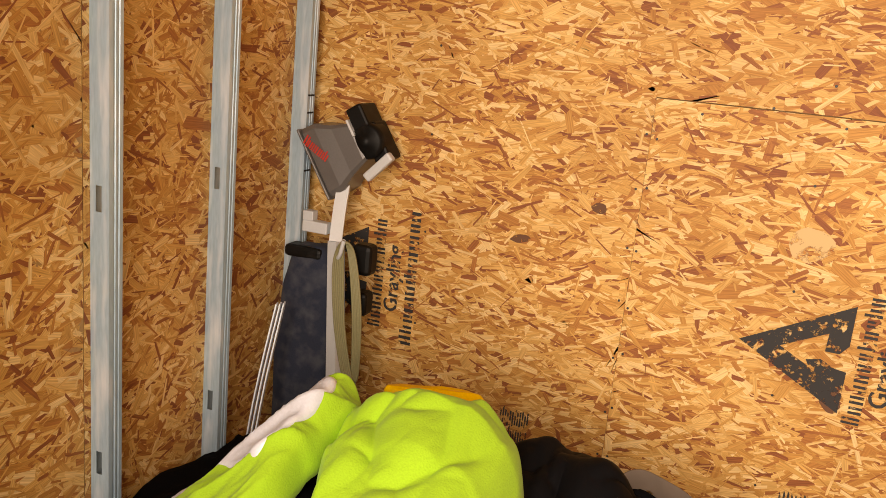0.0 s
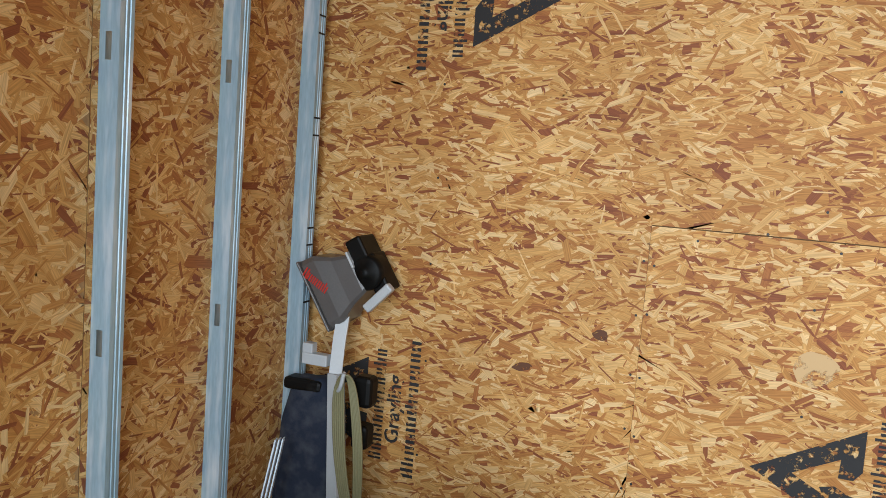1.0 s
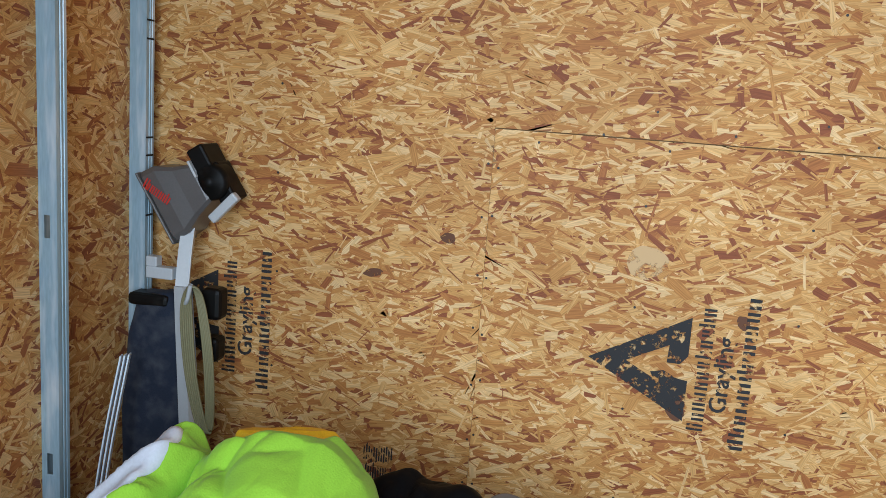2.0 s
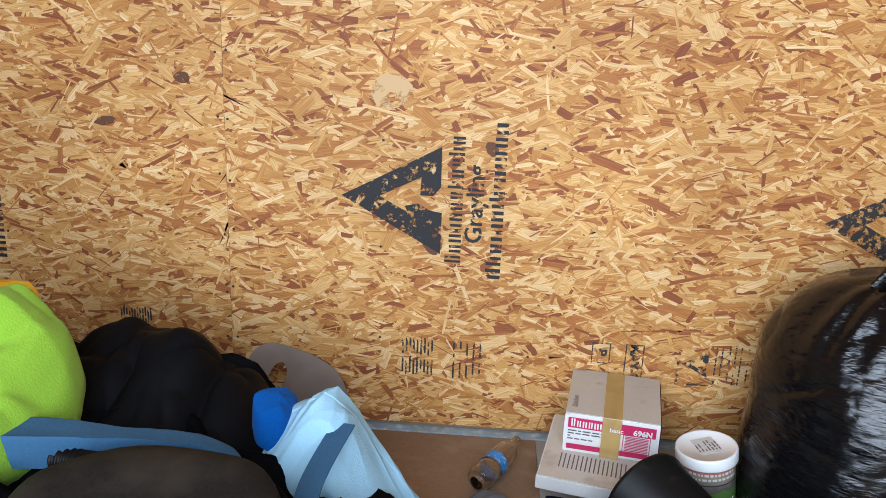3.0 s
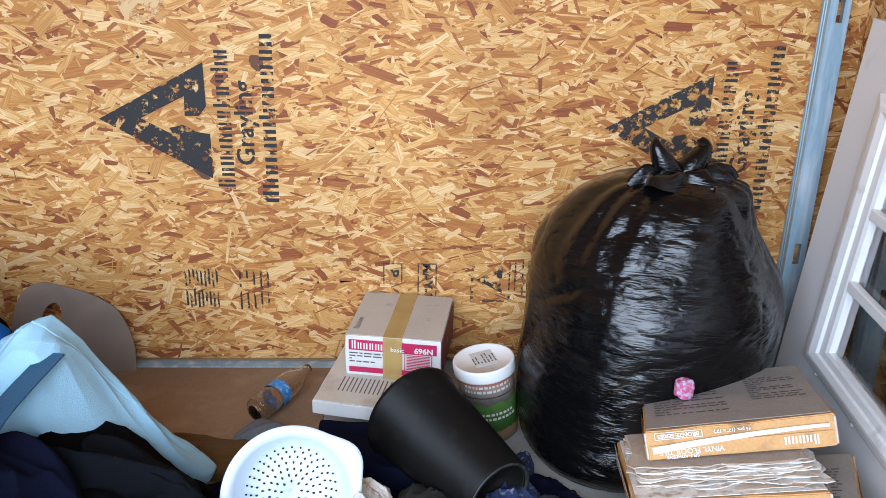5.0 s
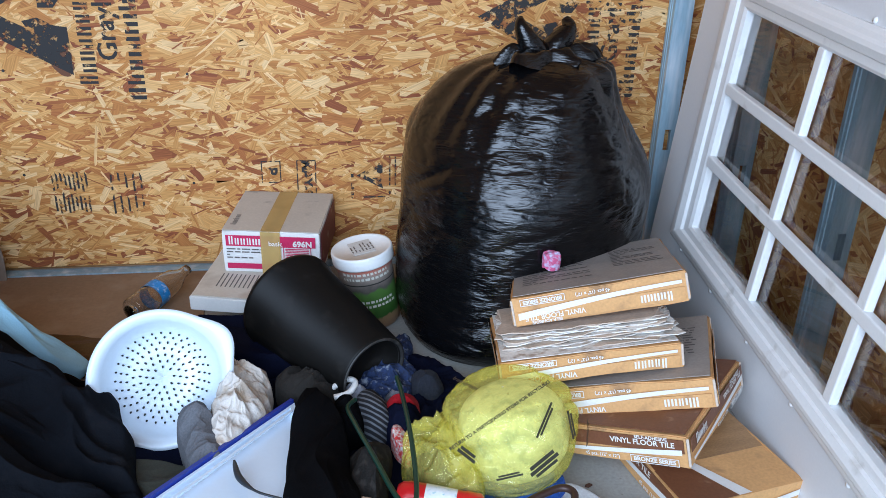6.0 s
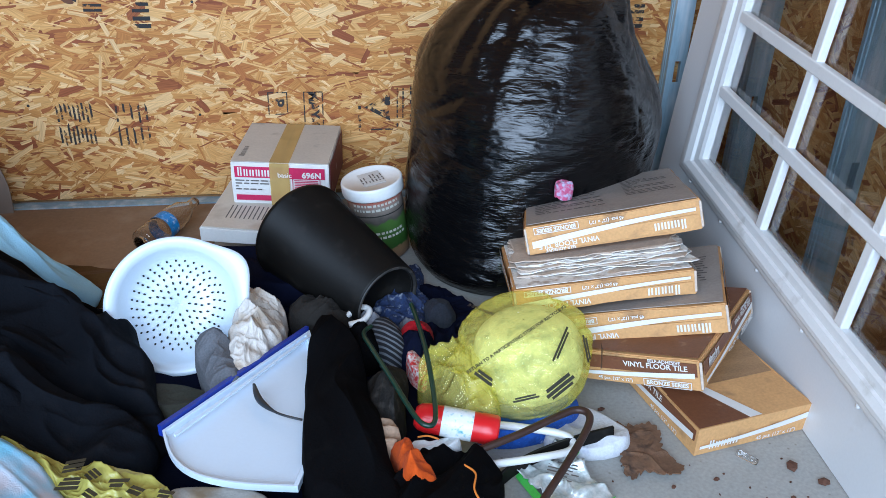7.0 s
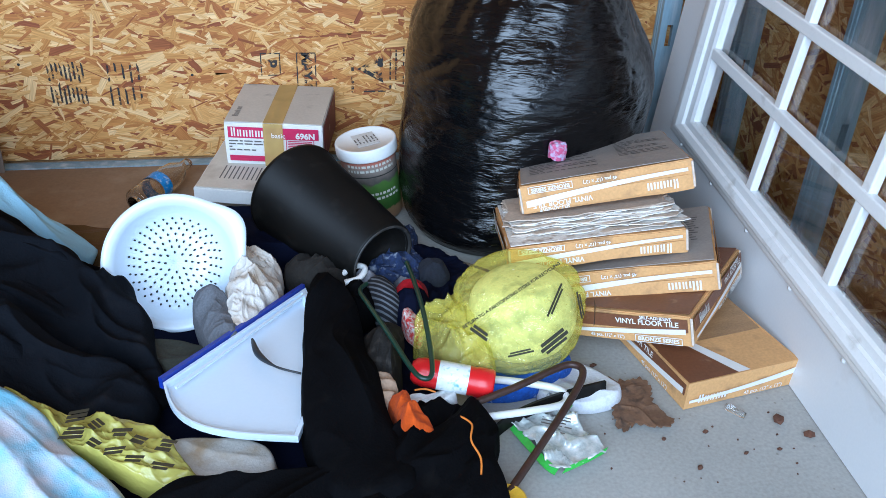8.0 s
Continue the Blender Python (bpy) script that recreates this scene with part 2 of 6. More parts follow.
def flat(points):
    """A flat face through (x, y) points."""
    bm = bmesh.new()
    bm.faces.new([bm.verts.new((x, y, 0)) for x, y in points])
    bmesh.ops.triangulate(bm, faces=bm.faces)
    return bm


# ---- the room ----
BACK, LEFT, RIGHT, FRONT, TOP = 2.197, -1.51, 1.655, -0.62, 2.5


def strands(name, w, h, count, spread, parent, m, seed, z_top=0.0012, mean_len=0.084, over=0.0):
    """Overlapping wood strands pressed into the face of a board, as one mesh in the board's plane."""
    rng = np.random.default_rng(seed)
    ln = np.clip(rng.lognormal(math.log(mean_len), 0.45, count), 0.012, 0.17)
    wd = np.clip(rng.lognormal(math.log(0.0225), 0.48, count), 0.004, 0.046)
    sliver = rng.random(count) < 0.30
    wd = np.where(sliver, wd * 0.34, wd)
    ln = np.maximum(np.where(sliver, ln * 0.72, ln), wd * 1.7)
    ang = np.where(rng.random(count) < 0.14, rng.uniform(-1.5, 1.5, count), rng.normal(0, spread, count))
    order = np.argsort(-(ln * wd) * rng.lognormal(0, 0.9, count))
    rank = np.empty(count)
    rank[order] = np.arange(count)
    depth = 0.0001 + z_top * rank / count
    cx, cy = rng.uniform(-over, w, count), rng.uniform(0, h, count)
    k = 6
    px = np.stack([-0.5 + rng.uniform(0, .10, count), -0.42 + rng.uniform(-.1, .16, count), 0.42 + rng.uniform(-.16, .1, count), 0.5 - rng.uniform(0, .10, count), 0.42 + rng.uniform(-.12, .08, count), -0.42 + rng.uniform(-.08, .12, count)], 1) * ln[:, None]
    py = np.stack([rng.uniform(-.3, .3, count), np.full(count, .5) - rng.uniform(0, .15, count), np.full(count, .5) - rng.uniform(0, .25, count), rng.uniform(-.3, .3, count), -np.full(count, .5) + rng.uniform(0, .25, count), -np.full(count, .5) + rng.uniform(0, .15, count)], 1) * wd[:, None]
    c, s = np.cos(ang)[:, None], np.sin(ang)[:, None]
    x = np.clip(cx[:, None] + px * c - py * s, -over, w)
    y = np.clip(cy[:, None] + px * s + py * c, 0, h)
    z = np.repeat(depth[:, None], k, 1)
    co = np.stack([x, y, z], 2).reshape(-1, 3)
    uvs = np.stack([px + rng.uniform(0, 50, count)[:, None], py + rng.uniform(0, 50, count)[:, None]], 2).reshape(-1, 2)
    me = bpy.data.meshes.new(name)
    me.vertices.add(count * k)
    me.vertices.foreach_set("co", co.ravel())
    me.loops.add(count * k)
    me.loops.foreach_set("vertex_index", np.arange(count * k, dtype=np.int32)[:])
    me.polygons.add(count)
    me.polygons.foreach_set("loop_start", np.arange(0, count * k, k, dtype=np.int32))
    uvl = me.uv_layers.new(name="along")
    uvl.data.foreach_set("uv", uvs.ravel())
    me.materials.append(STRAND)
    me.update(calc_edges=True)
    me.validate()
    return tagged(part(name, me, None, parent, "", m), "pressed wood strands of the board", kind="stuff")


def board(parent, at, w, h, count, spread, seed, over=0.0):
    """One sheet of strand board: at places its lower corner, x along, y up, z to the room."""
    core = part("panel", boxed(0, w, 0, h, -0.011, 0.0), OSB_CORE, parent, m=at)
    strands("strands", w, h, count, spread, core, Matrix.Identity(4), seed, over=over)
    return core


def facing(origin, x_axis, y_axis):
    x, y = Vector(x_axis), Vector(y_axis)
    z = x.cross(y)
    return Matrix(((x.x, y.x, z.x, origin[0]), (x.y, y.y, z.y, origin[1]), (x.z, y.z, z.z, origin[2]), (0, 0, 0, 1)))


floor = tagged(part("floor", boxed(LEFT - 0.2, RIGHT + 0.2, FRONT - 0.1, BACK + 0.2, -0.12, 0.0), CONCRETE), "grey concrete floor with grit and stains", "floor", kind="structure")
ground = tagged(part("ground", boxed(-80, 80, -80, 80, -0.4, -0.121), GRASSY), "pale gravel drive outside the open front", "ground", kind="structure")
ceiling = tagged(part("ceiling", boxed(LEFT - 0.2, RIGHT + 0.2, FRONT - 0.1, BACK + 0.2, TOP, TOP + 0.1), OSB_CORE), "plain board ceiling", "ceiling", kind="structure")

wall_back = tagged(part("wall_back", boxed(LEFT - 0.15, RIGHT + 0.15, BACK + 0.014, BACK + 0.12, 0, TOP), OSB_CORE), "back wall sheathed in oriented strand board", "wall", kind="structure")
SEAM, SHELF = -0.493, 1.25
up, right = (0, 0, 1), (1, 0, 0)
board(wall_back, facing((LEFT, BACK, 0.012), right, up), SEAM - LEFT - 0.0003, 2.48, 19500, 0.42, 11)
board(wall_back, facing((SEAM + 0.0004, BACK, 0.012), right, up), RIGHT - SEAM, SHELF - 0.0135, 20500, 0.42, 12)
board(wall_back, facing((SEAM, BACK, SHELF + 0.0015), right, up), RIGHT - SEAM, 2.48 - SHELF, 18000, 0.42, 13, over=0.09)
wall_left = tagged(part("wall_left", boxed(LEFT - 0.12, LEFT - 0.014, FRONT, BACK + 0.014, 0, TOP), OSB_CORE), "side wall of strand board with steel studs", "wall", kind="structure")
board(wall_left, facing((LEFT, BACK - 0.9, 0.012), (0, 1, 0), up), 0.9, 2.48, 16000, 0.65, 21)
board(wall_left, facing((LEFT, FRONT, 0.012), (0, 1, 0), up), BACK - 0.902 - FRONT, 2.48, 23000, 0.65, 22)
wall_right = tagged(part("wall_right", boxed(RIGHT + 0.014, RIGHT + 0.12, FRONT, BACK + 0.014, 0, TOP), OSB_CORE), "side wall of strand board with steel studs", "wall", kind="structure")
board(wall_right, facing((RIGHT, BACK, 0.012), (0, -1, 0), up), BACK - FRONT, 2.48, 34000, 0.65, 23)


def stud(name, at, label, slotted=True):
    """A C-shaped steel stud: web across, ribbed flange to the room, with slots in the web. x is from the wall to the room, y along the wall."""
    st = thing(name, label, "stud", at, "steel studs", "structure")
    d, fl, t, H = 0.050, 0.041, 0.0015, TOP
    bm = bmesh.new()
    slots = [0.341 + 0.607 * k for k in range(4)]
    zs = [0.0]
    for s in slots:
        zs += [s - 0.028, s + 0.028]
    zs.append(H)
    # web with real slots
    for k in range(len(zs) - 1):
        solid = k % 2 == 0
        if solid or not slotted:
            box(bm, 0, d, 0, t, zs[k], zs[k + 1])
        else:
            box(bm, 0, d * 0.30, 0, t, zs[k], zs[k + 1])
            box(bm, d * 0.62, d, 0, t, zs[k], zs[k + 1])
    part("web", bm, ZINC, st)
    prof = [(d - 0.0015, 0.0), (d, 0.002), (d, 0.012), (d - 0.002, 0.0135), (d - 0.002, 0.018), (d, 0.0195), (d, 0.024), (d - 0.002, 0.0255), (d - 0.002, 0.030), (d, 0.0315), (d, fl), (d - 0.012, fl), (d - 0.012, fl - t), (d - 0.004, fl - t), (d - 0.004, t)]
    bm = bmesh.new()
    lo = [bm.verts.new((x, y, 0)) for x, y in prof]
    hi = [bm.verts.new((x, y, H)) for x, y in prof]
    n = len(prof)
    for i in range(n):
        bm.faces.new((lo[i], lo[(i + 1) % n], hi[(i + 1) % n], hi[i]))
    part("flange", bm, ZINC, st)
    bm = boxed(0.0005, 0.002, t, fl, 0, H)
    part("rear_flange", bm, ZINC, st)
    return st


lab = "galvanised steel stud with slotted web against strand board"
stud("stud_1", pose(LEFT + 0.0015, 1.315, 0), lab)
stud("stud_2", pose(LEFT + 0.0015, 1.720, 0), lab)
stud("stud_3", pose(LEFT + 0.0015, 2.100, 0), "galvanised steel stud with black marks in the room's corner", False)
for z in (0.93, 1.10, 1.15, 1.42, 1.47, 1.71, 1.76):
    part("screw_mark", boxed(LEFT + 0.0518, LEFT + 0.0528, 2.102, 2.137, z, z + 0.005), DARK, wall_left)
stud("stud_4", pose(LEFT + 0.0015, 0.91, 0), lab)
stud("stud_5", pose(LEFT + 0.0015, 0.505, 0), lab)
mirror = Matrix.Diagonal((-1, 1, 1, 1))
for i, (x, y) in enumerate(((1.587, 2.150), (RIGHT - 0.0015, 1.85), (RIGHT - 0.0015, 1.445), (RIGHT - 0.0015, 1.04), (RIGHT - 0.0015, 0.635), (RIGHT - 0.0015, 0.23))):
    stud("stud_%d" % (6 + i), pose(x, y, 0) @ mirror, lab)
track = tagged(part("floor_track", boxed(LEFT, RIGHT, BACK - 0.034, BACK - 0.002, 0.0, 0.004), ZINC), "galvanised steel track along the wall foot", "track", kind="structure")

# ---- marks on the back wall ----
def on_back(x, z, turn=0.0, off=0.0022):
    """A pose flat on the back wall, seen from the room: x along, y up, z to the room."""
    return facing((x, BACK - off, z), right, up) @ pose(0, 0, 0, 0, 0, turn)


def mill_mark(x, z, s=1.0, turn=90.0, faint=False):
    """The mill's mark: a notched triangle beside three lines of print that run upwards. x, z: the triangle's tip."""
    ink = INK_FAINT if faint else INK
    mk = thing("mill_mark", "worn black mill stamp printed on strand board", "stamp", on_back(x, z, turn - 90.0), "mill stamps")
    tri = [(0.0, 0.0), (0.258, 0.139), (0.259, 0.034), (0.240, 0.010), (0.206, 0.010), (0.208, 0.058), (0.100, 0.003), (0.176, -0.038), (0.166, -0.020), (0.200, -0.012), (0.236, -0.030), (0.264, -0.034), (0.263, -0.146)]
    part("triangle", flat([(a * s, b * s) for a, b in tri]), ink, mk)
    q = Matrix.Rotation(radians(90), 4, "Z")
    rng = random.Random(3)
    part("word_bar", bars(12, 0.345 * s, 0.042 * s, rng), ink, mk, m=Matrix.Translation((0.296 * s, 0.0, 0)) @ q)
    lettering("print", "Grayling", 0.062 * s, ink, mk, Matrix.Translation((0.350 * s, -0.008 * s, 0)) @ q, bold=0.0012)
    part("word_bar", bars(12, 0.42 * s, 0.040 * s, rng, 0.22), ink, mk, m=Matrix.Translation((0.404 * s, 0.0, 0)) @ q)
    return mk


mill_mark(-0.190, 0.660)
mill_mark(1.045, 0.653, faint=True)
mill_mark(-1.535, 0.640)
mill_mark(-0.766, 1.835, turn=270.0)
mill_mark(0.470, 1.835, turn=270.0, faint=True)


def frame_bars(bm, x0, x1, y0, y1, t):
    for a, b, c, d in ((x0, x1, y0, y0 + t), (x0, x1, y1 - t, y1), (x0, x0 + t, y0 + t, y1 - t), (x1 - t, x1, y0 + t, y1 - t)):
        bm.faces.new([bm.verts.new(p) for p in ((a, c, 0), (b, c, 0), (b, d, 0), (a, d, 0))])


grade = thing("grade_stamp", "small black grade stamp with boxed print near the floor", "stamp", on_back(0.47, 0.24))
bm = bmesh.new()
frame_bars(bm, 0.025, 0.075, -0.01, 0.05, 0.003)
frame_bars(bm, 0.115, 0.165, -0.045, 0.05, 0.003)
part("stamp_frame", bm, INK_FAINT, grade)
q90 = Matrix.Rotation(radians(-90), 4, "Z")
lettering("print", "MAY-9", 0.035, INK_FAINT, grade, Matrix.Translation((0.14, 0.0, 0)) @ q90, 0.0015)
lettering("print", "P", 0.04, INK_FAINT, grade, Matrix.Translation((0.05, 0.022, 0)) @ q90, 0.0015)
bm = bmesh.new()
rng = random.Random(5)
for k in range(7):
    x = 0.255 + [0, 0.10, 0.115, 0.135, 0.15, 0.165, 0.185][k]
    for j in range(9):
        w = 0.004 if k else 0.007
        y = -0.05 + j * 0.0125
        if rng.random() < 0.85:
            bm.faces.new([bm.verts.new(p) for p in ((x, y, 0), (x + w, y, 0), (x + w, y + 0.010, 0), (x, y + 0.010, 0))])
bm.faces.new([bm.verts.new(p) for p in ((0.255, -0.058, 0), (0.345, -0.058, 0), (0.345, -0.054, 0), (0.255, -0.054, 0))])
part("print_bar", bm, INK_FAINT, grade)
part("small_triangle", flat([(0.27 + a * 0.26, 0.005 + b * 0.26) for a, b in ((0.0, 0.0), (0.262, 0.145), (0.262, 0.005), (0.205, 0.03), (0.205, 0.062), (0.085, 0.0), (0.215, -0.078), (0.152, -0.028), (0.248, -0.028), (0.266, -0.148))]), INK_FAINT, grade)
for x0, z0, n in ((-0.015, 0.224, 9), (0.125, 0.222, 5), (-0.80, 0.262, 12), (1.42, 0.2, 5)):
    bc = thing("bar_stamp", "smudged black bar stamp on the board's foot", "stamp", on_back(x0 + 0.04, z0), "bar stamps")
    bm = bmesh.new()
    for j in range(n):
        for k in range(2):
            a = -0.045 + 0.09 * j / n
            y = -0.06 + 0.058 * k + rng.uniform(-.006, .006)
            bm.faces.new([bm.verts.new(p) for p in ((a, y, 0), (a + 0.005, y, 0), (a + 0.005, y + rng.uniform(.03, .055), 0), (a, y + 0.045, 0))])
    part("print_bar", bm, INK_FAINT, bc)
head = mesh_of("nail", *lathe([(0.0001, 0.0012), (0.0032, 0.001), (0.0036, 0.0)], 10), NAIL)
for i in range(46):
    if i < 16:
        x, z = SEAM + (0.012 if i % 2 else -0.012), 0.08 + i // 2 * 0.155
    elif i < 28:
        x, z = SEAM + 0.12 + (i - 16) * 0.165, SHELF + (0.02 if i % 2 else -0.02)
    else:
        x, z = (-1.1, -0.08, 0.33)[i % 3], 0.25 + (i - 28) // 3 * 0.27
    part("nail", head, None, wall_back, m=on_back(x + rng.uniform(-.006, .006), z + rng.uniform(-.02, .02), off=0.0016))

KNOT = ink_material("dark_knot", (0.13, 0.05, 0.022), worn=0.56, scale=60)
SMEAR = ink_material("glue_smear", (0.62, 0.40, 0.19), worn=0.52, scale=14)


def blob(rx, ry, seed):
    return flat([(rx * math.cos(a) * (1 + 0.3 * noise.noise(Vector((math.cos(a) * 1.4, math.sin(a) * 1.4, seed)))), ry * math.sin(a) * (1 + 0.3 * noise.noise(Vector((math.cos(a) * 1.4, math.sin(a) * 1.4, seed + 5))))) for a in np.linspace(0, 2 * math.pi, 28, endpoint=False)])


for k, (x, z, a, b) in enumerate(((-0.597, 0.942, 0.022, 0.014), (-0.805, 0.823, 0.03, 0.011), (0.052, 0.545, 0.026, 0.034), (0.195, 0.80, 0.016, 0.02), (0.62, 1.42, 0.03, 0.02))):
    part("knot", blob(a, b, k), KNOT, wall_back, "dark knot in the strands", m=on_back(x, z, 10 * k, 0.0019))
part("glue_smear", blob(0.05, 0.045, 9), SMEAR, wall_back, "pale glue smear", m=on_back(-0.068, 0.932, 8, 0.0018))

# ---- the glazed door, laid on its long edge against the side wall ----
DX, DZ, DO = Vector((0.0739, 0.99634, 0.0432)).normalized(), Vector((0.0676, -0.0482, 0.9965)).normalized(), (1.497, 1.790, 0.2423)
# local x runs from the room's depth to its front, y from the room to the wall, z up the leaning face; its origin is the far lower corner of the glass
door = thing("glazed_door", "white door with nine small panes resting on its long edge", "door", facing(DO, -DX, DZ) @ pose(0, 0, 0, -90, 0, 0))
U0, U1, V0, V1, DL0, DL1, DH, DT = 0.0, 0.983, 0.0, 0.4945, -0.240, 1.763, 0.694, 0.044


def prism(bm, quad, y0, y1):
    lo = [bm.verts.new((x, y0, z)) for x, z in quad]
    hi = [bm.verts.new((x, y1, z)) for x, z in quad]
    for i in range(4):
        bm.faces.new((lo[i], lo[(i + 1) % 4], hi[(i + 1) % 4], hi[i]))
    bm.faces.new(lo[::-1])
    bm.faces.new(hi)


foot = lambda x: -(0.2423 - 0.002 - 0.0432 * x) / 0.9965
bm = bmesh.new()
prism(bm, [(DL0, foot(DL0)), (DL1, foot(DL1)), (DL1, V0 - 0.02), (DL0, V0 - 0.02)], 0, DT)
prism(bm, [(DL0, V1 + 0.02), (DL1, V1 + 0.02), (DL1, DH), (DL0, DH)], 0, DT)
prism(bm, [(DL0, V0 - 0.02), (U0 - 0.02, V0 - 0.02), (U0 - 0.02, V1 + 0.02), (DL0, V1 + 0.02)], 0, DT)
prism(bm, [(U1 + 0.02, V0 - 0.02), (DL1, V0 - 0.02), (DL1, V1 + 0.02), (U1 + 0.02, V1 + 0.02)], 0, DT)
part("slab", bm, DOORPAINT, door)


def moulding(bm, u0, u1, v0, v1, prof):
    """A mitred frame of the profile (outward, height towards the room), wider at its ends than along it."""
    rings = []
    for o, h in prof:
        rings.append([bm.verts.new((a, -h, b)) for a, b in ((u0 - o * 1.6, v0 - o), (u1 + o * 1.6, v0 - o), (u1 + o * 1.6, v1 + o), (u0 - o * 1.6, v1 + o))])
    for r0, r1 in zip(rings, rings[1:]):
        for i in range(4):
            bm.faces.new((r0[i], r0[(i + 1) % 4], r1[(i + 1) % 4], r1[i]))


bm = bmesh.new()
moulding(bm, U0, U1, V0, V1, [(0.0, -0.018), (0.0, 0.002), (0.006, 0.006), (0.020, 0.007), (0.023, 0.013), (0.036, 0.018), (0.044, 0.017), (0.050, 0.013), (0.058, 0.011), (0.066, 0.006), (0.066, 0.0)])
part("glazing_frame", bm, TRIMPAINT, door)
for k in (1, 2):
    u, v = U0 + (U1 - U0) * k / 3, V0 + (V1 - V0) * k / 3
    part("glazing_bar", boxed(u - 0.012, u + 0.012, -0.005, 0.012, V0, V1, 0.003), TRIMPAINT, door)
    part("glazing_bar", boxed(U0, U1, -0.007, 0.011, v - 0.012, v + 0.012, 0.003), TRIMPAINT, door)
pane = part("pane", boxed(U0 - 0.015, U1 + 0.015, 0.0135, 0.0165, V0 - 0.015, V1 + 0.015), PANE, door, "clear dusty glass")
plug = mesh_of("screw_plug", *lathe([(0.0001, 0.004), (0.004, 0.0035), (0.0055, 0.0)], 12), TRIMPAINT, True)
for k in range(6):
    for v, o in ((V0 - 0.072, 0), (V1 + 0.072, 0.08)):
        part("screw_plug", plug, None, door, m=pose(U0 - 0.03 + o + k * 0.2, -0.0005, v, 90, 0, 0))

# ---- cartons ----
KRAFT = surface("kraft_board", (0.63, 0.35, 0.135), 0.75, vary=0.16, coarse=9, dirt=(0.30, 0.17, 0.08), dirt_at=0.66)
KRAFT_TOP = surface("printed_top", (0.37, 0.33, 0.295), 0.6, vary=0.16, coarse=12, dirt=(0.42, 0.38, 0.34), dirt_at=0.68)
BROWN = surface("brown_print", (0.17, 0.065, 0.028), 0.5, vary=0.2, coarse=14, dirt=(0.40, 0.26, 0.15), dirt_at=0.72)
EDGE = surface("worn_edge", (0.62, 0.52, 0.42), 0.8, vary=0.2, coarse=30)
WHITEPRINT = surface("white_print", (0.78, 0.76, 0.72), 0.6, vary=0.06)
GREYPRINT = surface("grey_print", (0.13, 0.115, 0.105), 0.6)
PAPER = surface("torn_paper", (0.80, 0.78, 0.73), 0.85, vary=0.2, coarse=20, dirt=(0.36, 0.27, 0.19), dirt_at=0.60)
TILEFACE = surface("tile_face", (0.33, 0.19, 0.085), 0.35, vary=0.35, coarse=10, stretch=(1, 6, 1))


def swoosh(w, h):
    n = 14
    top = [(-w / 2 + w * i / n, h * (0.10 + 0.42 * (i / n) ** 1.6)) for i in range(n + 1)]
    low = [(-w / 2 + w * i / n, h * (-0.02 + 0.30 * (i / n) ** 2.0)) for i in range(n, -1, -1)]
    return flat(top + low)


def crumpled_box(w, d, h, seed, amount=0.003, cuts=9):
    """A carton's body with dented, slightly bowed faces."""
    bm = bmesh.new()
    bmesh.ops.create_cube(bm, size=1, matrix=Matrix.Diagonal((w, d, h, 1)))
    bmesh.ops.bevel(bm, geom=bm.edges[:], offset=0.0018, segments=2, affect="EDGES")
    bmesh.ops.subdivide_edges(bm, edges=[e for e in bm.edges if e.calc_length() > 0.03], cuts=cuts, use_grid_fill=True)
    for v in bm.verts:
        n = noise.noise_vector(v.co * 14 + Vector((seed * 3.7, 0, 0)))
        v.co += n * amount
    return bm


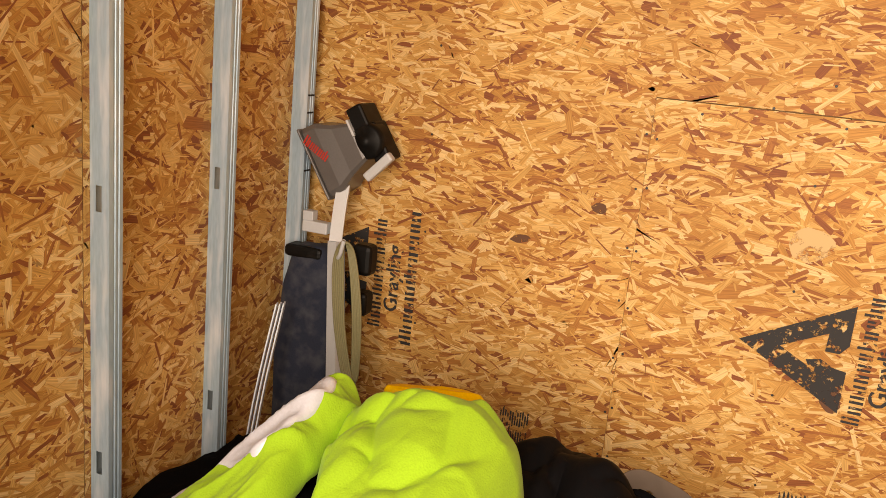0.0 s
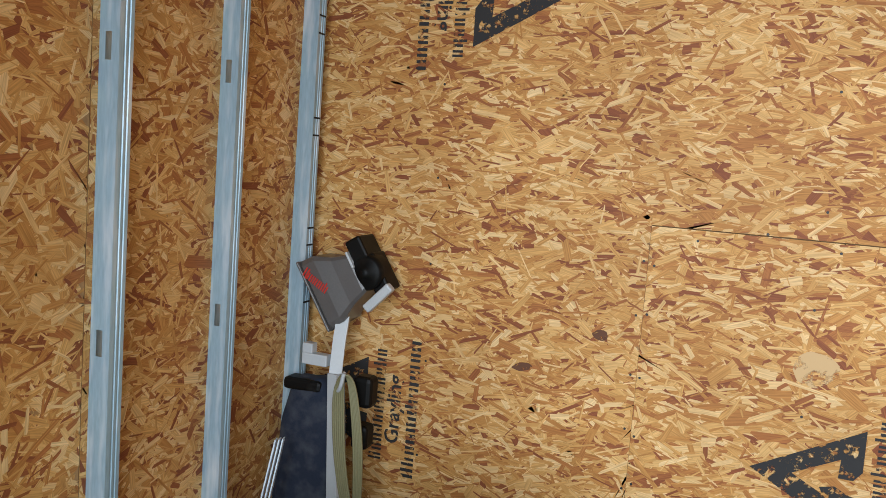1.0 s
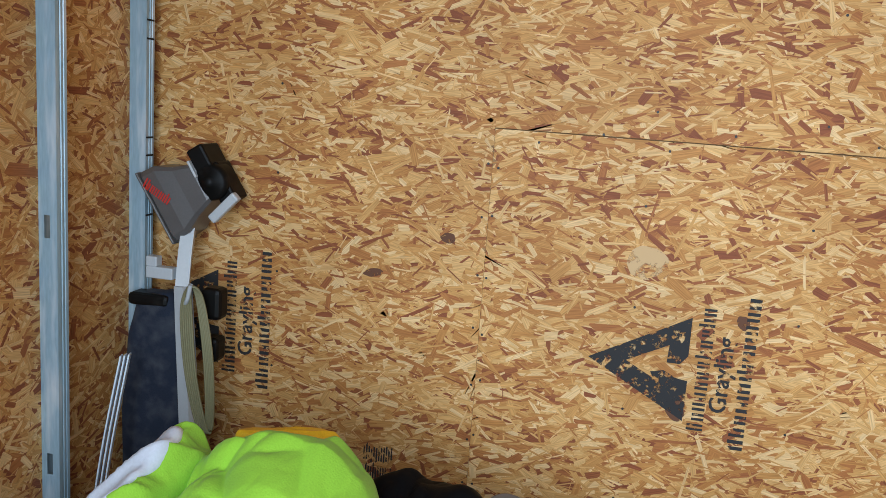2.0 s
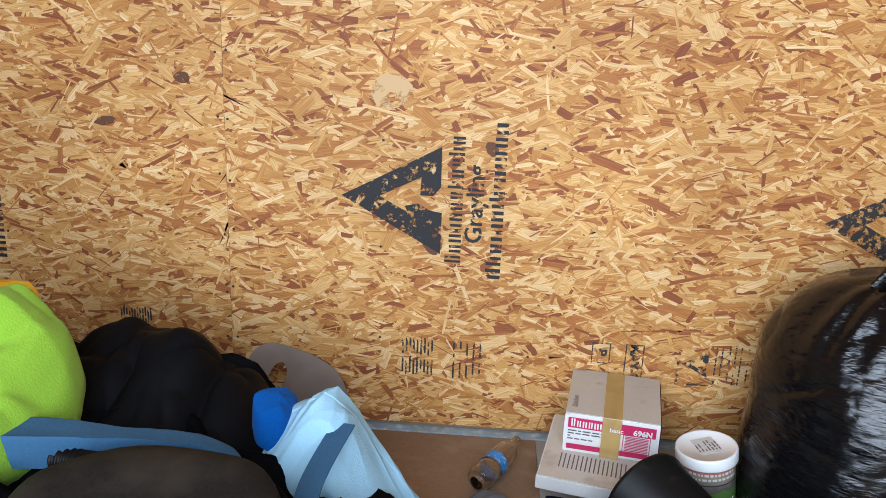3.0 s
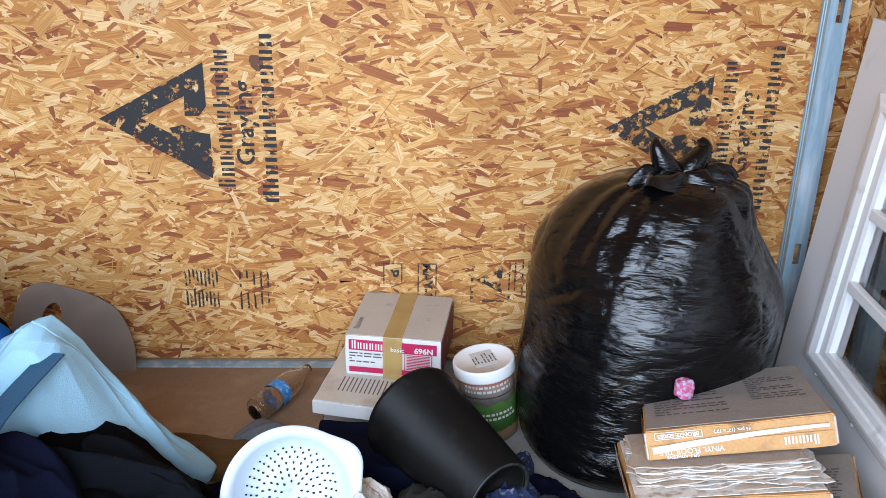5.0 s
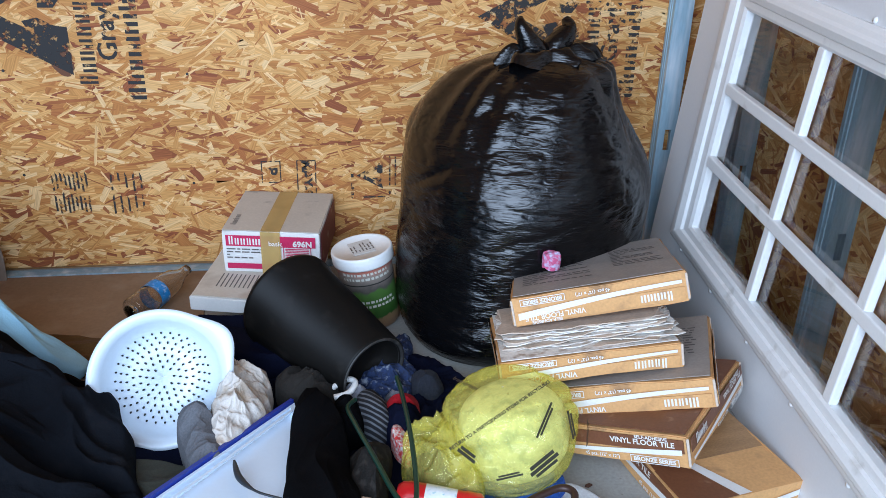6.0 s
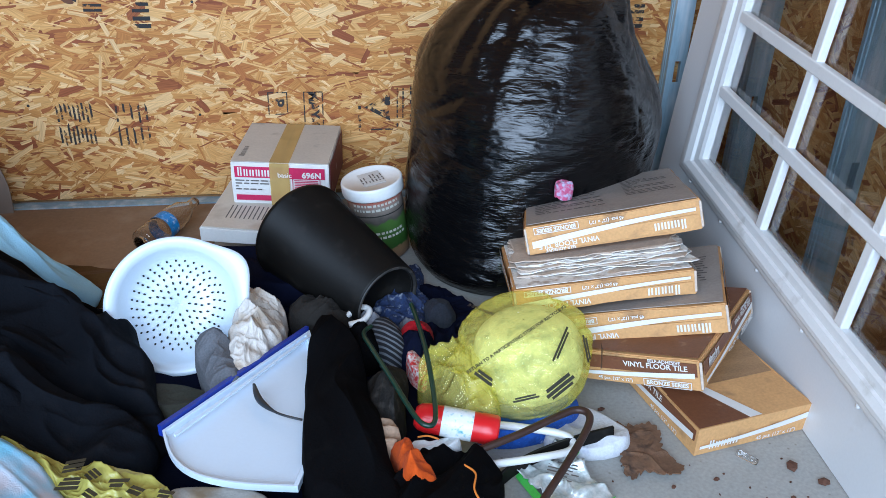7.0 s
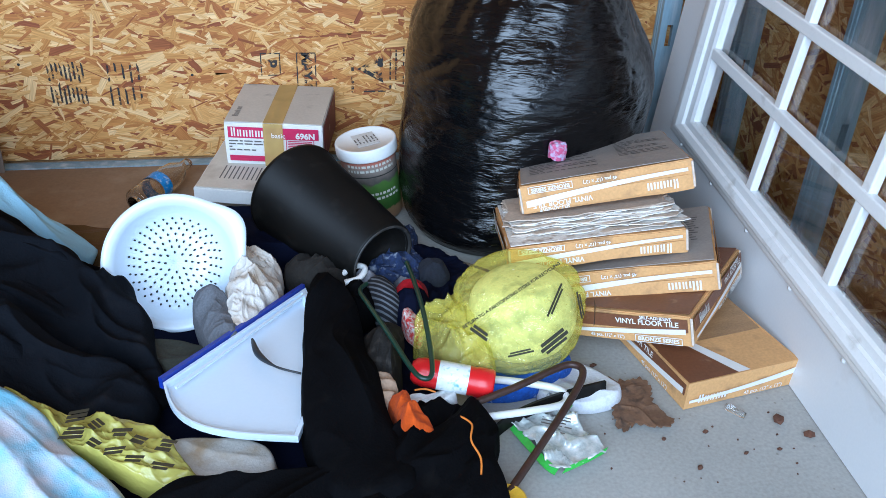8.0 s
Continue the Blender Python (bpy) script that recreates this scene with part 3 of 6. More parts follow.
def tile_carton(label, at, seed, w=0.322, d=0.322, h=0.056, flip=True, side_words=True, top=KRAFT_TOP, words=True):
    """A flat carton of floor tiles. Local: x along its front edge, y to its back, z up, centred on its base."""
    c = thing("tile_carton", label, "carton", at, "tile cartons")
    body = part("body", crumpled_box(w, d, h, seed), KRAFT, c, m=pose(0, 0, h / 2))
    lid = part("top_print", boxed(-w / 2 + 0.004, w / 2 - 0.004, -d / 2 + 0.004, d / 2 - 0.004, 0, 0.0014, 0.0006, 1), top, c, m=pose(0, 0, h + 0.0022))
    for e in ((-w / 2, -d / 2), (w / 2, -d / 2), (w / 2, d / 2)):
        part("worn_corner", boxed(e[0] - 0.0022, e[0] + 0.0022, e[1] - 0.0022, e[1] + 0.0022, 0.003, h - 0.003, 0.0012, 1), EDGE, c)
    if top is KRAFT_TOP:
        r = random.Random(seed)
        part("print_bar", text_block(w * 0.42, d * 0.6, 13, r), GREYPRINT, c, m=pose(-w * 0.22, 0, h + 0.0042))
        part("print_bar", text_block(w * 0.30, d * 0.45, 11, r), GREYPRINT, c, m=pose(w * 0.28, 0.02, h + 0.0042))
    for turn, off, span in ((0, d / 2, w), (90, w / 2, d), (-90, w / 2, d)):
        f = pose(0, 0, h / 2, 0, 0, turn) @ pose(0, -off - 0.0035, 0, 90, 0, 0) @ pose(0, 0, 0, 0, 0, 180 if flip else 0)
        part("colour_band", boxed(-span / 2 + 0.006, span / 2 - 0.006, -0.001, h / 2 - 0.005, -0.0006, 0.0004), BROWN if not flip else KRAFT, c, m=f)
        part("white_swoosh", swoosh(span * 0.94, h * (0.95 if flip else 0.72)), WHITEPRINT, c, m=f @ pose(0, -h * (0.24 if flip else 0.27), 0.0014))
        if words:
            lettering("print", "VINYL FLOOR TILE", 0.0135, WHITEPRINT, c, f @ pose(span * 0.26, h * 0.22, 0.0016), 0.0003)
            lettering("print", "SELF-ADHESIVE", 0.0085, WHITEPRINT, c, f @ pose(span * 0.31, h * 0.385, 0.0016), 0.0002)
            lettering("print", 'BRONZE SERIES', 0.0105, WHITEPRINT, c, f @ pose(span * 0.32, -h * 0.33, 0.0024), 0.0004)
            lettering("print", '45 pcs. (12" x 12")', 0.0085, WHITEPRINT, c, f @ pose(0.01, -h * 0.33, 0.0024), 0.0002)
            bm = bmesh.new()
            frame_bars(bm, span * 0.19, span * 0.45, -h * 0.45, -h * 0.21, 0.0012)
            part("print_frame", bm, WHITEPRINT, c, m=f @ pose(0, 0, 0.0022))
            part("logo_bar", bars(5, 0.06, 0.018, random.Random(seed + 2), 0.25), WHITEPRINT, c, m=f @ pose(-span * 0.32, h * 0.22, 0.0016))
    return c


def text_block(w, d, lines, r):
    bm = bmesh.new()
    for i in range(lines):
        y = d / 2 - (i + 0.5) * d / lines
        x = -w / 2
        while x < w / 2 - 0.01:
            l = min(r.uniform(0.006, 0.022), w / 2 - x)
            bm.faces.new([bm.verts.new(p) for p in ((x, y - d / lines * 0.2, 0), (x + l, y - d / lines * 0.2, 0), (x + l, y + d / lines * 0.2, 0), (x, y + d / lines * 0.2, 0))])
            x += l + 0.004
            if r.random() < 0.05:
                break
    return bm


tile_carton("worn orange-brown tile carton with grey printed top, uppermost on the stack", pose(1.195, 1.563, 0.203, -13.1, -13.7, -11.5), 1)
tile_carton("crushed tile carton with torn paper wrappings on it", pose(1.136, 1.466, 0.137, -11.5, -8.6, -6.4), 2, h=0.046, top=PAPER)
tile_carton("scuffed brown tile carton with grey printed top, mid-stack", pose(1.230, 1.420, 0.087, -8.8, -15.9, -22.0), 3)
tile_carton("brown and kraft tile carton turned askew under the stack", pose(1.219, 1.353, 0.047, -3.5, -16.0, -40.3), 4, flip=False, top=BROWN)
# torn sheets of backing paper between the two upper cartons
torn = thing("torn_paper_stack", "torn white backing paper squeezed between tile cartons", "paper", pose(1.142, 1.487, 0.179, -12.8, -11, -9.0))
rng = random.Random(8)
for k in range(10):
    n = 90
    vs, fs = [], []
    for i in range(n):
        a = 2 * math.pi * i / n
        ca, sa = math.cos(a), math.sin(a)
        q = max(abs(ca), abs(sa))
        x, y = ca / q * 0.156, sa / q * 0.15
        j = 1.0 + 0.11 * noise.noise(Vector((x * 24, y * 24, k * 5.1))) + 0.05 * noise.noise(Vector((x * 90, y * 90, k * 2.3))) + rng.uniform(-.008, .008)
        zz = 0.0040 * noise.noise(Vector((x * 25, y * 25, k * 2.0)))
        vs += [(x * j, y * j, zz), (x * j * 0.995, y * j * 0.995, zz + 0.0016)]
    for i in range(n):
        j = (i + 1) % n
        fs.append((2 * i, 2 * j, 2 * j + 1, 2 * i + 1))
    fs += [tuple(2 * i + 1 for i in range(n)), tuple(2 * i for i in range(n))[::-1]]
    part("sheet", mesh_of("sheet", vs, fs, PAPER if k % 3 else EDGE), None, torn, m=pose(rng.uniform(-.008, .006), rng.uniform(-.008, .004) + 0.0065 * k, k * 0.0024))

# the opened carton on the floor: tray, flap, tiles inside
oc = thing("open_tile_carton", "opened brown tile carton showing wood-pattern tiles on the floor", "carton", pose(1.213, 1.088, 0.0, 0, 0, 11))
W5, D5, H5 = 0.232, 0.30, 0.056
bm = bmesh.new()
box(bm, 0, W5, 0, 0.003, 0.002, H5)
box(bm, 0, 0.003, 0.003, D5, 0.002, H5)
box(bm, W5 - 0.003, W5, 0.003, D5, 0.002, H5)
box(bm, 0.003, W5 - 0.003, D5 - 0.003, D5, 0.002, H5)
box(bm, 0.003, W5 - 0.003, 0.003, D5 - 0.003, 0.002, 0.004)
part("tray", bm, KRAFT, oc)
part("flap", boxed(0.0, W5, 0.0, 0.125, -0.0008, 0.0008), KRAFT, oc, "kraft board flap", m=pose(0, 0.0, H5 + 0.001, -2.0, 0, 0))
part("printed_band", flat([(0.0, 0.0), (0.10, 0.0), (0.045, 0.13), (0.0, 0.13)]), BROWN, oc, m=pose(0.001, 0.001, H5 + 0.0034, -2, 0, 0))
part("white_band", flat([(0.10, 0.0), (0.125, 0.0), (0.062, 0.13), (0.045, 0.13)]), WHITEPRINT, oc, m=pose(0.001, 0.001, H5 + 0.0036, -2, 0, 0))
for k in range(3):
    tl = part("floor_tile", boxed(0.008, W5 - 0.006, 0.01, D5 - 0.008, 0, 0.0018), TILEFACE, oc, m=pose(0.002 * k, 0.0, 0.042 + 0.003 * k, 1.2 * k, 0, 0))
for turn, off, span, cx, cy in ((0, 0.0, W5, W5 / 2, 0.0), (-90, 0.0, D5, 0.0, D5 / 2)):
    f = pose(cx, cy, H5 / 2, 0, 0, turn) @ pose(0, -0.0015, 0, 90, 0, 0)
    part("white_swoosh", swoosh(span * 0.94, H5 * 0.9), WHITEPRINT, oc, m=f @ pose(0, -H5 * 0.2, 0.0009))
    if turn:
        part("colour_band", boxed(-span / 2 + 0.005, span / 2 - 0.005, 0.002, H5 / 2 - 0.004, -0.0005, 0.0004), BROWN, oc, m=f)
        lettering("print", "VINYL FLOOR TILE", 0.016, WHITEPRINT, oc, f @ pose(-0.02, 0.014, 0.001), 0.0003)
    lettering("print", '45 pcs. (12" x 12")', 0.011, WHITEPRINT, oc, f @ pose(span * 0.2, -0.017, 0.0014), 0.0002)
    part("logo_bar", bars(5, 0.06, 0.018, random.Random(9), 0.25), WHITEPRINT, oc, m=f @ pose(-span * 0.27, -0.006 if not turn else 0.014, 0.0016))

# ---- fan carton on a shallow tray ----
CARD = surface("grey_card", (0.52, 0.47, 0.40), 0.75, vary=0.1, coarse=8, dirt=(0.16, 0.14, 0.12), dirt_at=0.70)
CARDSIDE = surface("white_card", (0.80, 0.79, 0.76), 0.55, vary=0.05, dirt=(0.5, 0.45, 0.38), dirt_at=0.74)
MAGENTA = surface("magenta_print", (0.55, 0.02, 0.10), 0.5, vary=0.08)
TAPE = film_material("parcel_tape", (0.74, 0.55, 0.24), 0.5, 0.25, 12, 0.1)
CREAM = surface("cream_plastic", (0.62, 0.58, 0.50), 0.5, vary=0.08, dirt=(0.45, 0.40, 0.33), dirt_at=0.66)
tray = thing("shallow_box", "shallow off-white carton lying flat under a box", "carton", pose(0.342, 1.850, 0.052, 2, 1.0, -12))
TW, TD, TH = 0.26, 0.30, 0.034
part("body", crumpled_box(TW, TD, TH, 31, 0.0015), CARDSIDE, tray, m=pose(TW / 2, TD / 2, TH / 2))
part("top_face", boxed(0.004, TW - 0.004, 0.004, TD - 0.004, TH + 0.001, TH + 0.0028), CREAM, tray, "soiled cream top")
bm = bmesh.new()
for i in range(16):
    x = 0.045 + i * 0.0105
    bm.faces.new([bm.verts.new(p) for p in ((x, 0.05, 0), (x + 0.003, 0.05, 0), (x + 0.003, 0.115, 0), (x, 0.115, 0))])
part("slot_print", bm, GREYPRINT, tray, m=pose(0, 0, TH + 0.0034))
NW, ND, NH = 0.230, 0.240, 0.106
fan = thing("fan_carton", "taped ventilating-fan carton with magenta print, soiled on top", "carton", pose(0.412, 1.964, 0.0925, 2.0, 0.2, -9.3))
part("body", crumpled_box(NW, ND, NH, 41, 0.0016), CARDSIDE, fan, m=pose(NW / 2, ND / 2, NH / 2))
part("top_face", boxed(0.001, NW - 0.001, 0.001, ND - 0.001, NH + 0.0012, NH + 0.003), CARD, fan, "soiled grey-beige top flaps")
part("flap_gap", boxed(NW * 0.50, NW * 0.512, 0.002, ND - 0.002, NH + 0.0025, NH + 0.0034), GREYPRINT, fan)
part("tape", boxed(NW * 0.40, NW * 0.60, -0.003, ND, NH + 0.0034, NH + 0.0039), TAPE, fan)
part("tape", boxed(NW * 0.40, NW * 0.60, -0.0062, -0.0057, 0.0, NH + 0.003), TAPE, fan)
ff = pose(NW / 2, -0.0035, NH / 2, 90, 0, 0)
part("print_band", boxed(-NW * 0.46, NW * 0.46, NH * 0.16, NH * 0.42, 0, 0.0008), MAGENTA, fan, m=ff)
part("print_band", boxed(-NW * 0.46, NW * 0.40, -NH * 0.40, -NH * 0.27, 0, 0.0008), MAGENTA, fan, m=ff)
part("brand_bar", bars(6, 0.085, 0.022, random.Random(4), 0.25), WHITEPRINT, fan, m=ff @ pose(-0.058, 0.032, 0.0014))
lettering("print", "basic", 0.017, WHITEPRINT, fan, ff @ pose(0.012, 0.026, 0.0032), 0.0002)
lettering("print", "696N", 0.020, WHITEPRINT, fan, ff @ pose(0.075, 0.026, 0.0014), 0.0008)
bm = bmesh.new()
for i in range(10):
    y = -0.026 + i * 0.0042
    bm.faces.new([bm.verts.new(p) for p in ((0.034, y, 0), (0.09, y, 0), (0.09, y + 0.0022, 0), (0.034, y + 0.0022, 0))])
frame_bars(bm, 0.029, 0.095, -0.031, 0.018, 0.0015)
part("grille_print", bm, MAGENTA, fan, m=ff @ pose(0, 0, 0.0012))
part("print_bar", text_block(0.10, 0.03, 4, random.Random(2)), GREYPRINT, fan, m=ff @ pose(-0.055, -0.002, 0.0012))
part("side_panel", boxed(NW + 0.0022, NW + 0.003, 0.008, ND - 0.008, 0.006, NH - 0.006), surface("maroon_print", (0.16, 0.02, 0.035), 0.55, vary=0.15, coarse=14, dirt=(0.5, 0.45, 0.4), dirt_at=0.70), fan, "maroon printed end")
part("brand_bar", bars(6, 0.06, 0.014, random.Random(6), 0.3), GREYPRINT, fan, m=pose(0.02, 0.06, NH + 0.0034, 0, 0, 90))

# ---- tub of seed with a white lid ----
TUBW = surface("lid_plastic", (0.80, 0.81, 0.80), 0.35, vary=0.04, dirt=(0.5, 0.48, 0.45), dirt_at=0.75)


def tub_label_material():
    m, nt, b = nodes_of("tub_label")
    tc = node(nt, "ShaderNodeTexCoord")
    sep = node(nt, "ShaderNodeSeparateXYZ")
    nt.links.new(tc.outputs["Object"], sep.inputs[0])
    n = node(nt, "ShaderNodeTexNoise", noise_scale=45, detail=6)
    nt.links.new(tc.outputs["Object"], n.inputs["Vector"])
    add = node(nt, "ShaderNodeMath", op="MULTIPLY_ADD")
    add.inputs[1].default_value = 0.035
    nt.links.new(n.outputs[0], add.inputs[0])
    nt.links.new(sep.outputs[2], add.inputs[2])
    sc = node(nt, "ShaderNodeMath", op="MULTIPLY")
    sc.inputs[1].default_value = 4.3
    nt.links.new(add.outputs[0], sc.inputs[0])
    r = ramp(nt, [(0.0, (0.20, 0.10, 0.06)), (0.20, (0.25, 0.16, 0.08)), (0.22, (0.03, 0.09, 0.015)), (0.50, (0.09, 0.19, 0.04)), (0.53, (0.10, 0.09, 0.08)), (0.68, (0.30, 0.25, 0.21)), (0.76, (0.42, 0.12, 0.08)), (0.82, (0.36, 0.52, 0.60))])
    nt.links.new(sc.outputs[0], r.inputs[0])
    nt.links.new(r.outputs[0], b.inputs["Base Color"])
    b.inputs["Roughness"].default_value = 0.35
    return m


tub = thing("seed_tub", "round plastic tub with white lid and grass-green label", "tub", pose(0.762, 1.868, 0.0, 1.0, -8.5, 0))
part("body", mesh_of("body", *lathe([(0.0001, 0.0), (0.060, 0.0), (0.063, 0.004), (0.0645, 0.02), (0.0645, 0.15), (0.066, 0.165), (0.066, 0.172)], 48), tub_label_material(), True), None, tub)
part("lid", mesh_of("lid", *lathe([(0.066, 0.160), (0.0705, 0.161), (0.0715, 0.164), (0.0715, 0.186), (0.070, 0.190), (0.066, 0.1905), (0.064, 0.188), (0.0001, 0.188)], 56), TUBW, True), None, tub, "white screw lid")
part("lid_label", boxed(-0.026, 0.026, -0.034, 0.034, 0.188, 0.1886), surface("paper_label", (0.62, 0.62, 0.60), 0.6), tub, "printed paper label", m=pose(0, 0, 0.0006, 0, 0, 12))
part("print_bar", text_block(0.044, 0.056, 7, random.Random(1)), GREYPRINT, tub, m=pose(0, 0, 0.1896, 0, 0, 102))
part("label_line", mesh_of("label_line", *lathe([(0.0648, 0.120), (0.0652, 0.1215), (0.0648, 0.123)], 48), surface("black_print", (0.03, 0.03, 0.028), 0.5), True), None, tub)
bm = bmesh.new()
rng = random.Random(14)
for z in (0.062, 0.074, 0.134, 0.146):
    a = radians(-140)
    while a < radians(-40):
        w = rng.uniform(0.05, 0.16)
        bm.faces.new([bm.verts.new((0.0653 * math.cos(a + d), 0.0653 * math.sin(a + d), z + e)) for d, e in ((0, 0), (w, 0), (w, 0.006), (0, 0.006))])
        a += w + 0.05
part("print_bar", bm, surface("pale_print", (0.62, 0.62, 0.55), 0.5), tub)

# ---- black waste bin on its side ----
BLACKPL = surface("black_plastic", (0.006, 0.0055, 0.005), 0.46, vary=0.2, coarse=10, bump=0.05, dirt=(0.018, 0.016, 0.014), dirt_at=0.68, spec=0.16)
A, B = Vector((0.570, 1.738, 0.122)), Vector((0.739, 1.493, 0.088))
axis = (B - A)
binm = Matrix.Translation(A) @ axis.to_track_quat("Z", "Y").to_matrix().to_4x4()
L = axis.length
waste = thing("waste_bin", "black plastic waste bin lying on its side", "bin", binm)
prof = [(0.106, 0.004), (0.110, 0.0), (0.1135, 0.003), (0.1135, 0.012), (0.1095, 0.014), (0.077, L - 0.004), (0.074, L), (0.069, L), (0.067, L - 0.004), (0.063, L - 0.046), (0.0001, L - 0.048)]
part("shell", mesh_of("shell", *lathe(prof, 64), BLACKPL, True), None, waste)
part("base_rim", mesh_of("base_rim", *lathe([(0.0735, L - 0.010), (0.0752, L - 0.004), (0.0738, L + 0.0016), (0.0702, L + 0.0022), (0.0678, L - 0.002), (0.0665, L - 0.008)], 64), surface("scuffed_black", (0.022, 0.021, 0.020), 0.55, vary=0.5, coarse=30, dirt=(0.07, 0.065, 0.06), dirt_at=0.62), True), None, waste, "scuffed foot rim")
part("inner_wall", mesh_of("inner_wall", *lathe([(0.106, 0.004), (0.078, L - 0.058), (0.0001, L - 0.056)], 64), BLACKPL, True), None, waste)

# ---- large tied refuse bag ----
def sack_material():
    m, nt, b = nodes_of("black_film")
    tc = node(nt, "ShaderNodeTexCoord")
    mp = node(nt, "ShaderNodeMapping")
    mp.inputs["Scale"].default_value = (0.55, 0.55, 2.6)
    mp.inputs["Rotation"].default_value = (0.25, 0.3, 0)
    nt.links.new(tc.outputs["Object"], mp.inputs[0])
    n1 = node(nt, "ShaderNodeTexNoise", noise_scale=40, detail=7)
    n1.inputs["Distortion"].default_value = 1.6
    n2 = node(nt, "ShaderNodeTexNoise", noise_scale=6, detail=3)
    nt.links.new(mp.outputs[0], n1.inputs["Vector"])
    nt.links.new(tc.outputs["Object"], n2.inputs["Vector"])
    b.inputs["Base Color"].default_value = (0.003, 0.003, 0.0035, 1)
    rr = ramp(nt, [(0.3, (0.12, 0.12, 0.12)), (0.7, (0.22, 0.22, 0.22))])
    b.inputs["Specular IOR Level"].default_value = 0.5
    nt.links.new(n2.outputs[0], rr.inputs[0])
    nt.links.new(rr.outputs[0], b.inputs["Roughness"])
    bp = node(nt, "ShaderNodeBump")
    bp.inputs["Strength"].default_value, bp.inputs["Distance"].default_value = 0.58, 0.003
    nt.links.new(n1.outputs[0], bp.inputs["Height"])
    nt.links.new(bp.outputs[0], b.inputs["Normal"])
    return m


SACK = sack_material()


def ridge(v, seed):
    """Sharp creases: 1 on the crease, 0 away from it."""
    return (1 - min(1.0, abs(noise.noise(v + Vector((seed * 7.3, seed * 1.9, 0)))) * 2.2)) ** 3


def step01(t):
    t = min(1.0, max(0.0, t))
    return t * t * (3 - 2 * t)


def film_body(prof, nu, nv, seed, amount, crease, pleats=0.0, crease_dir=(1, 1, 1), swell=4.2):
    """A bulging film body: a profile of (radius x, radius y, z, shift x, shift y), creased."""
    ps = spline([Vector(p[:3]) for p in prof], nv)
    sh = spline([Vector((p[3], p[4], 0)) for p in prof], nv)
    vs, fs = [], []
    for k, (p, s) in enumerate(zip(ps, sh)):
        for i in range(nu):
            a = 2 * math.pi * i / nu
            co = Vector((math.cos(a) * p.x + s.x, math.sin(a) * p.y + s.y, p.z))
            nrm = Vector((math.cos(a), math.sin(a), 0.15))
            q = Vector((co.x * crease_dir[0], co.y * crease_dir[1], co.z * crease_dir[2]))
            big = noise.noise(co * swell + Vector((seed, 0, 0)))
            cr = ridge(q * 6, seed) + 0.4 * ridge(q * 14, seed + 1) + 0.26 * ridge(q * 30, seed + 2) + 0.14 * ridge(q * 62, seed + 3)
            pl = pleats * step01((co.z - 0.40) / 0.16) * math.sin(a * 13 + 2.5 * math.sin(a * 3 + 1) + 1.5 * big)
            co = co + nrm * (amount * big - crease * cr + pl) * min(1.0, p.x / 0.08)
            vs.append(co)
    for k in range(len(ps) - 1):
        for i in range(nu):
            j = (i + 1) % nu
            fs.append((k * nu + i, k * nu + j, (k + 1) * nu + j, (k + 1) * nu + i))
    fs.append(tuple(range(nu))[::-1])
    return vs, fs


sack = thing("refuse_sack", "bulging black plastic refuse sack tied at the top", "sack", pose(1.108, 1.872, 0.0))
prof = [(0.21, 0.18, 0.004, -0.06, -0.075), (0.258, 0.230, 0.05, -0.045, -0.06), (0.275, 0.248, 0.15, -0.022, -0.03), (0.291, 0.262, 0.27, 0.0, 0), (0.284, 0.255, 0.38, -0.002, 0.008), (0.243, 0.215, 0.48, -0.008, 0.012), (0.195, 0.168, 0.56, 0.008, 0.01), (0.160, 0.120, 0.602, 0.028, 0.005), (0.092, 0.07, 0.622, 0.03, 0.0), (0.045, 0.04, 0.626, 0.022, -0.01), (0.028, 0.026, 0.634, 0.02, -0.01)]
part("body", mesh_of("body", *film_body(prof, 300, 28, 3, 0.026, 0.0036, crease_dir=(0.8, 0.8, 1.6), pleats=0.0035), SACK, True), None, sack)
# gathered neck: folds that fan out from the tie
vs, fs = [], []
nu, nv = 120, 26
for k in range(nv):
    t = k / (nv - 1)
    for i in range(nu):
        a = 2 * math.pi * i / nu
        fold = 0.5 + 0.5 * math.sin(a * 9 + 2.2 * math.sin(a * 2))
        r = 0.024 + t * (0.075 + 0.030 * math.sin(a + 2.4) + 0.03 * math.sin(2 * a)) * (0.62 + 0.38 * fold)
        z = 0.618 + 0.05 * math.sin(min(1, t * 1.25) * math.pi * 0.5) - 0.055 * t * t + 0.018 * (fold - 0.5) * t + 0.022 * t * noise.noise(Vector((math.cos(a) * 3, math.sin(a) * 3, t * 3)))
        vs.append((0.02 + r * math.cos(a) * 1.15, -0.01 + r * math.sin(a) * 0.9, z))
for k in range(nv - 1):
    for i in range(nu):
        j = (i + 1) % nu
        fs.append((k * nu + i, k * nu + j, (k + 1) * nu + j, (k + 1) * nu + i))
part("gathered_neck", mesh_of("gathered_neck", vs, fs, SACK, True), None, sack)
part("knot_ear", mesh_of("knot_ear", *tube([(0.015, -0.01, 0.615), (-0.012, -0.03, 0.65), (-0.035, -0.03, 0.688), (-0.036, -0.022, 0.708)], lambda t: 0.034 * (1 - t) + 0.004, 10), SACK, True), None, sack)
part("knot_ear", mesh_of("knot_ear", *tube([(0.03, -0.01, 0.615), (0.058, -0.01, 0.655), (0.076, 0.0, 0.682), (0.068, 0.01, 0.70)], lambda t: 0.03 * (1 - t) + 0.008, 10), SACK, True), None, sack)

# ---- soft things: cloth laid over a heap ----
def step(a, b, x):
    t = min(1.0, max(0.0, (x - a) / (b - a)))
    return t * t * (3 - 2 * t)


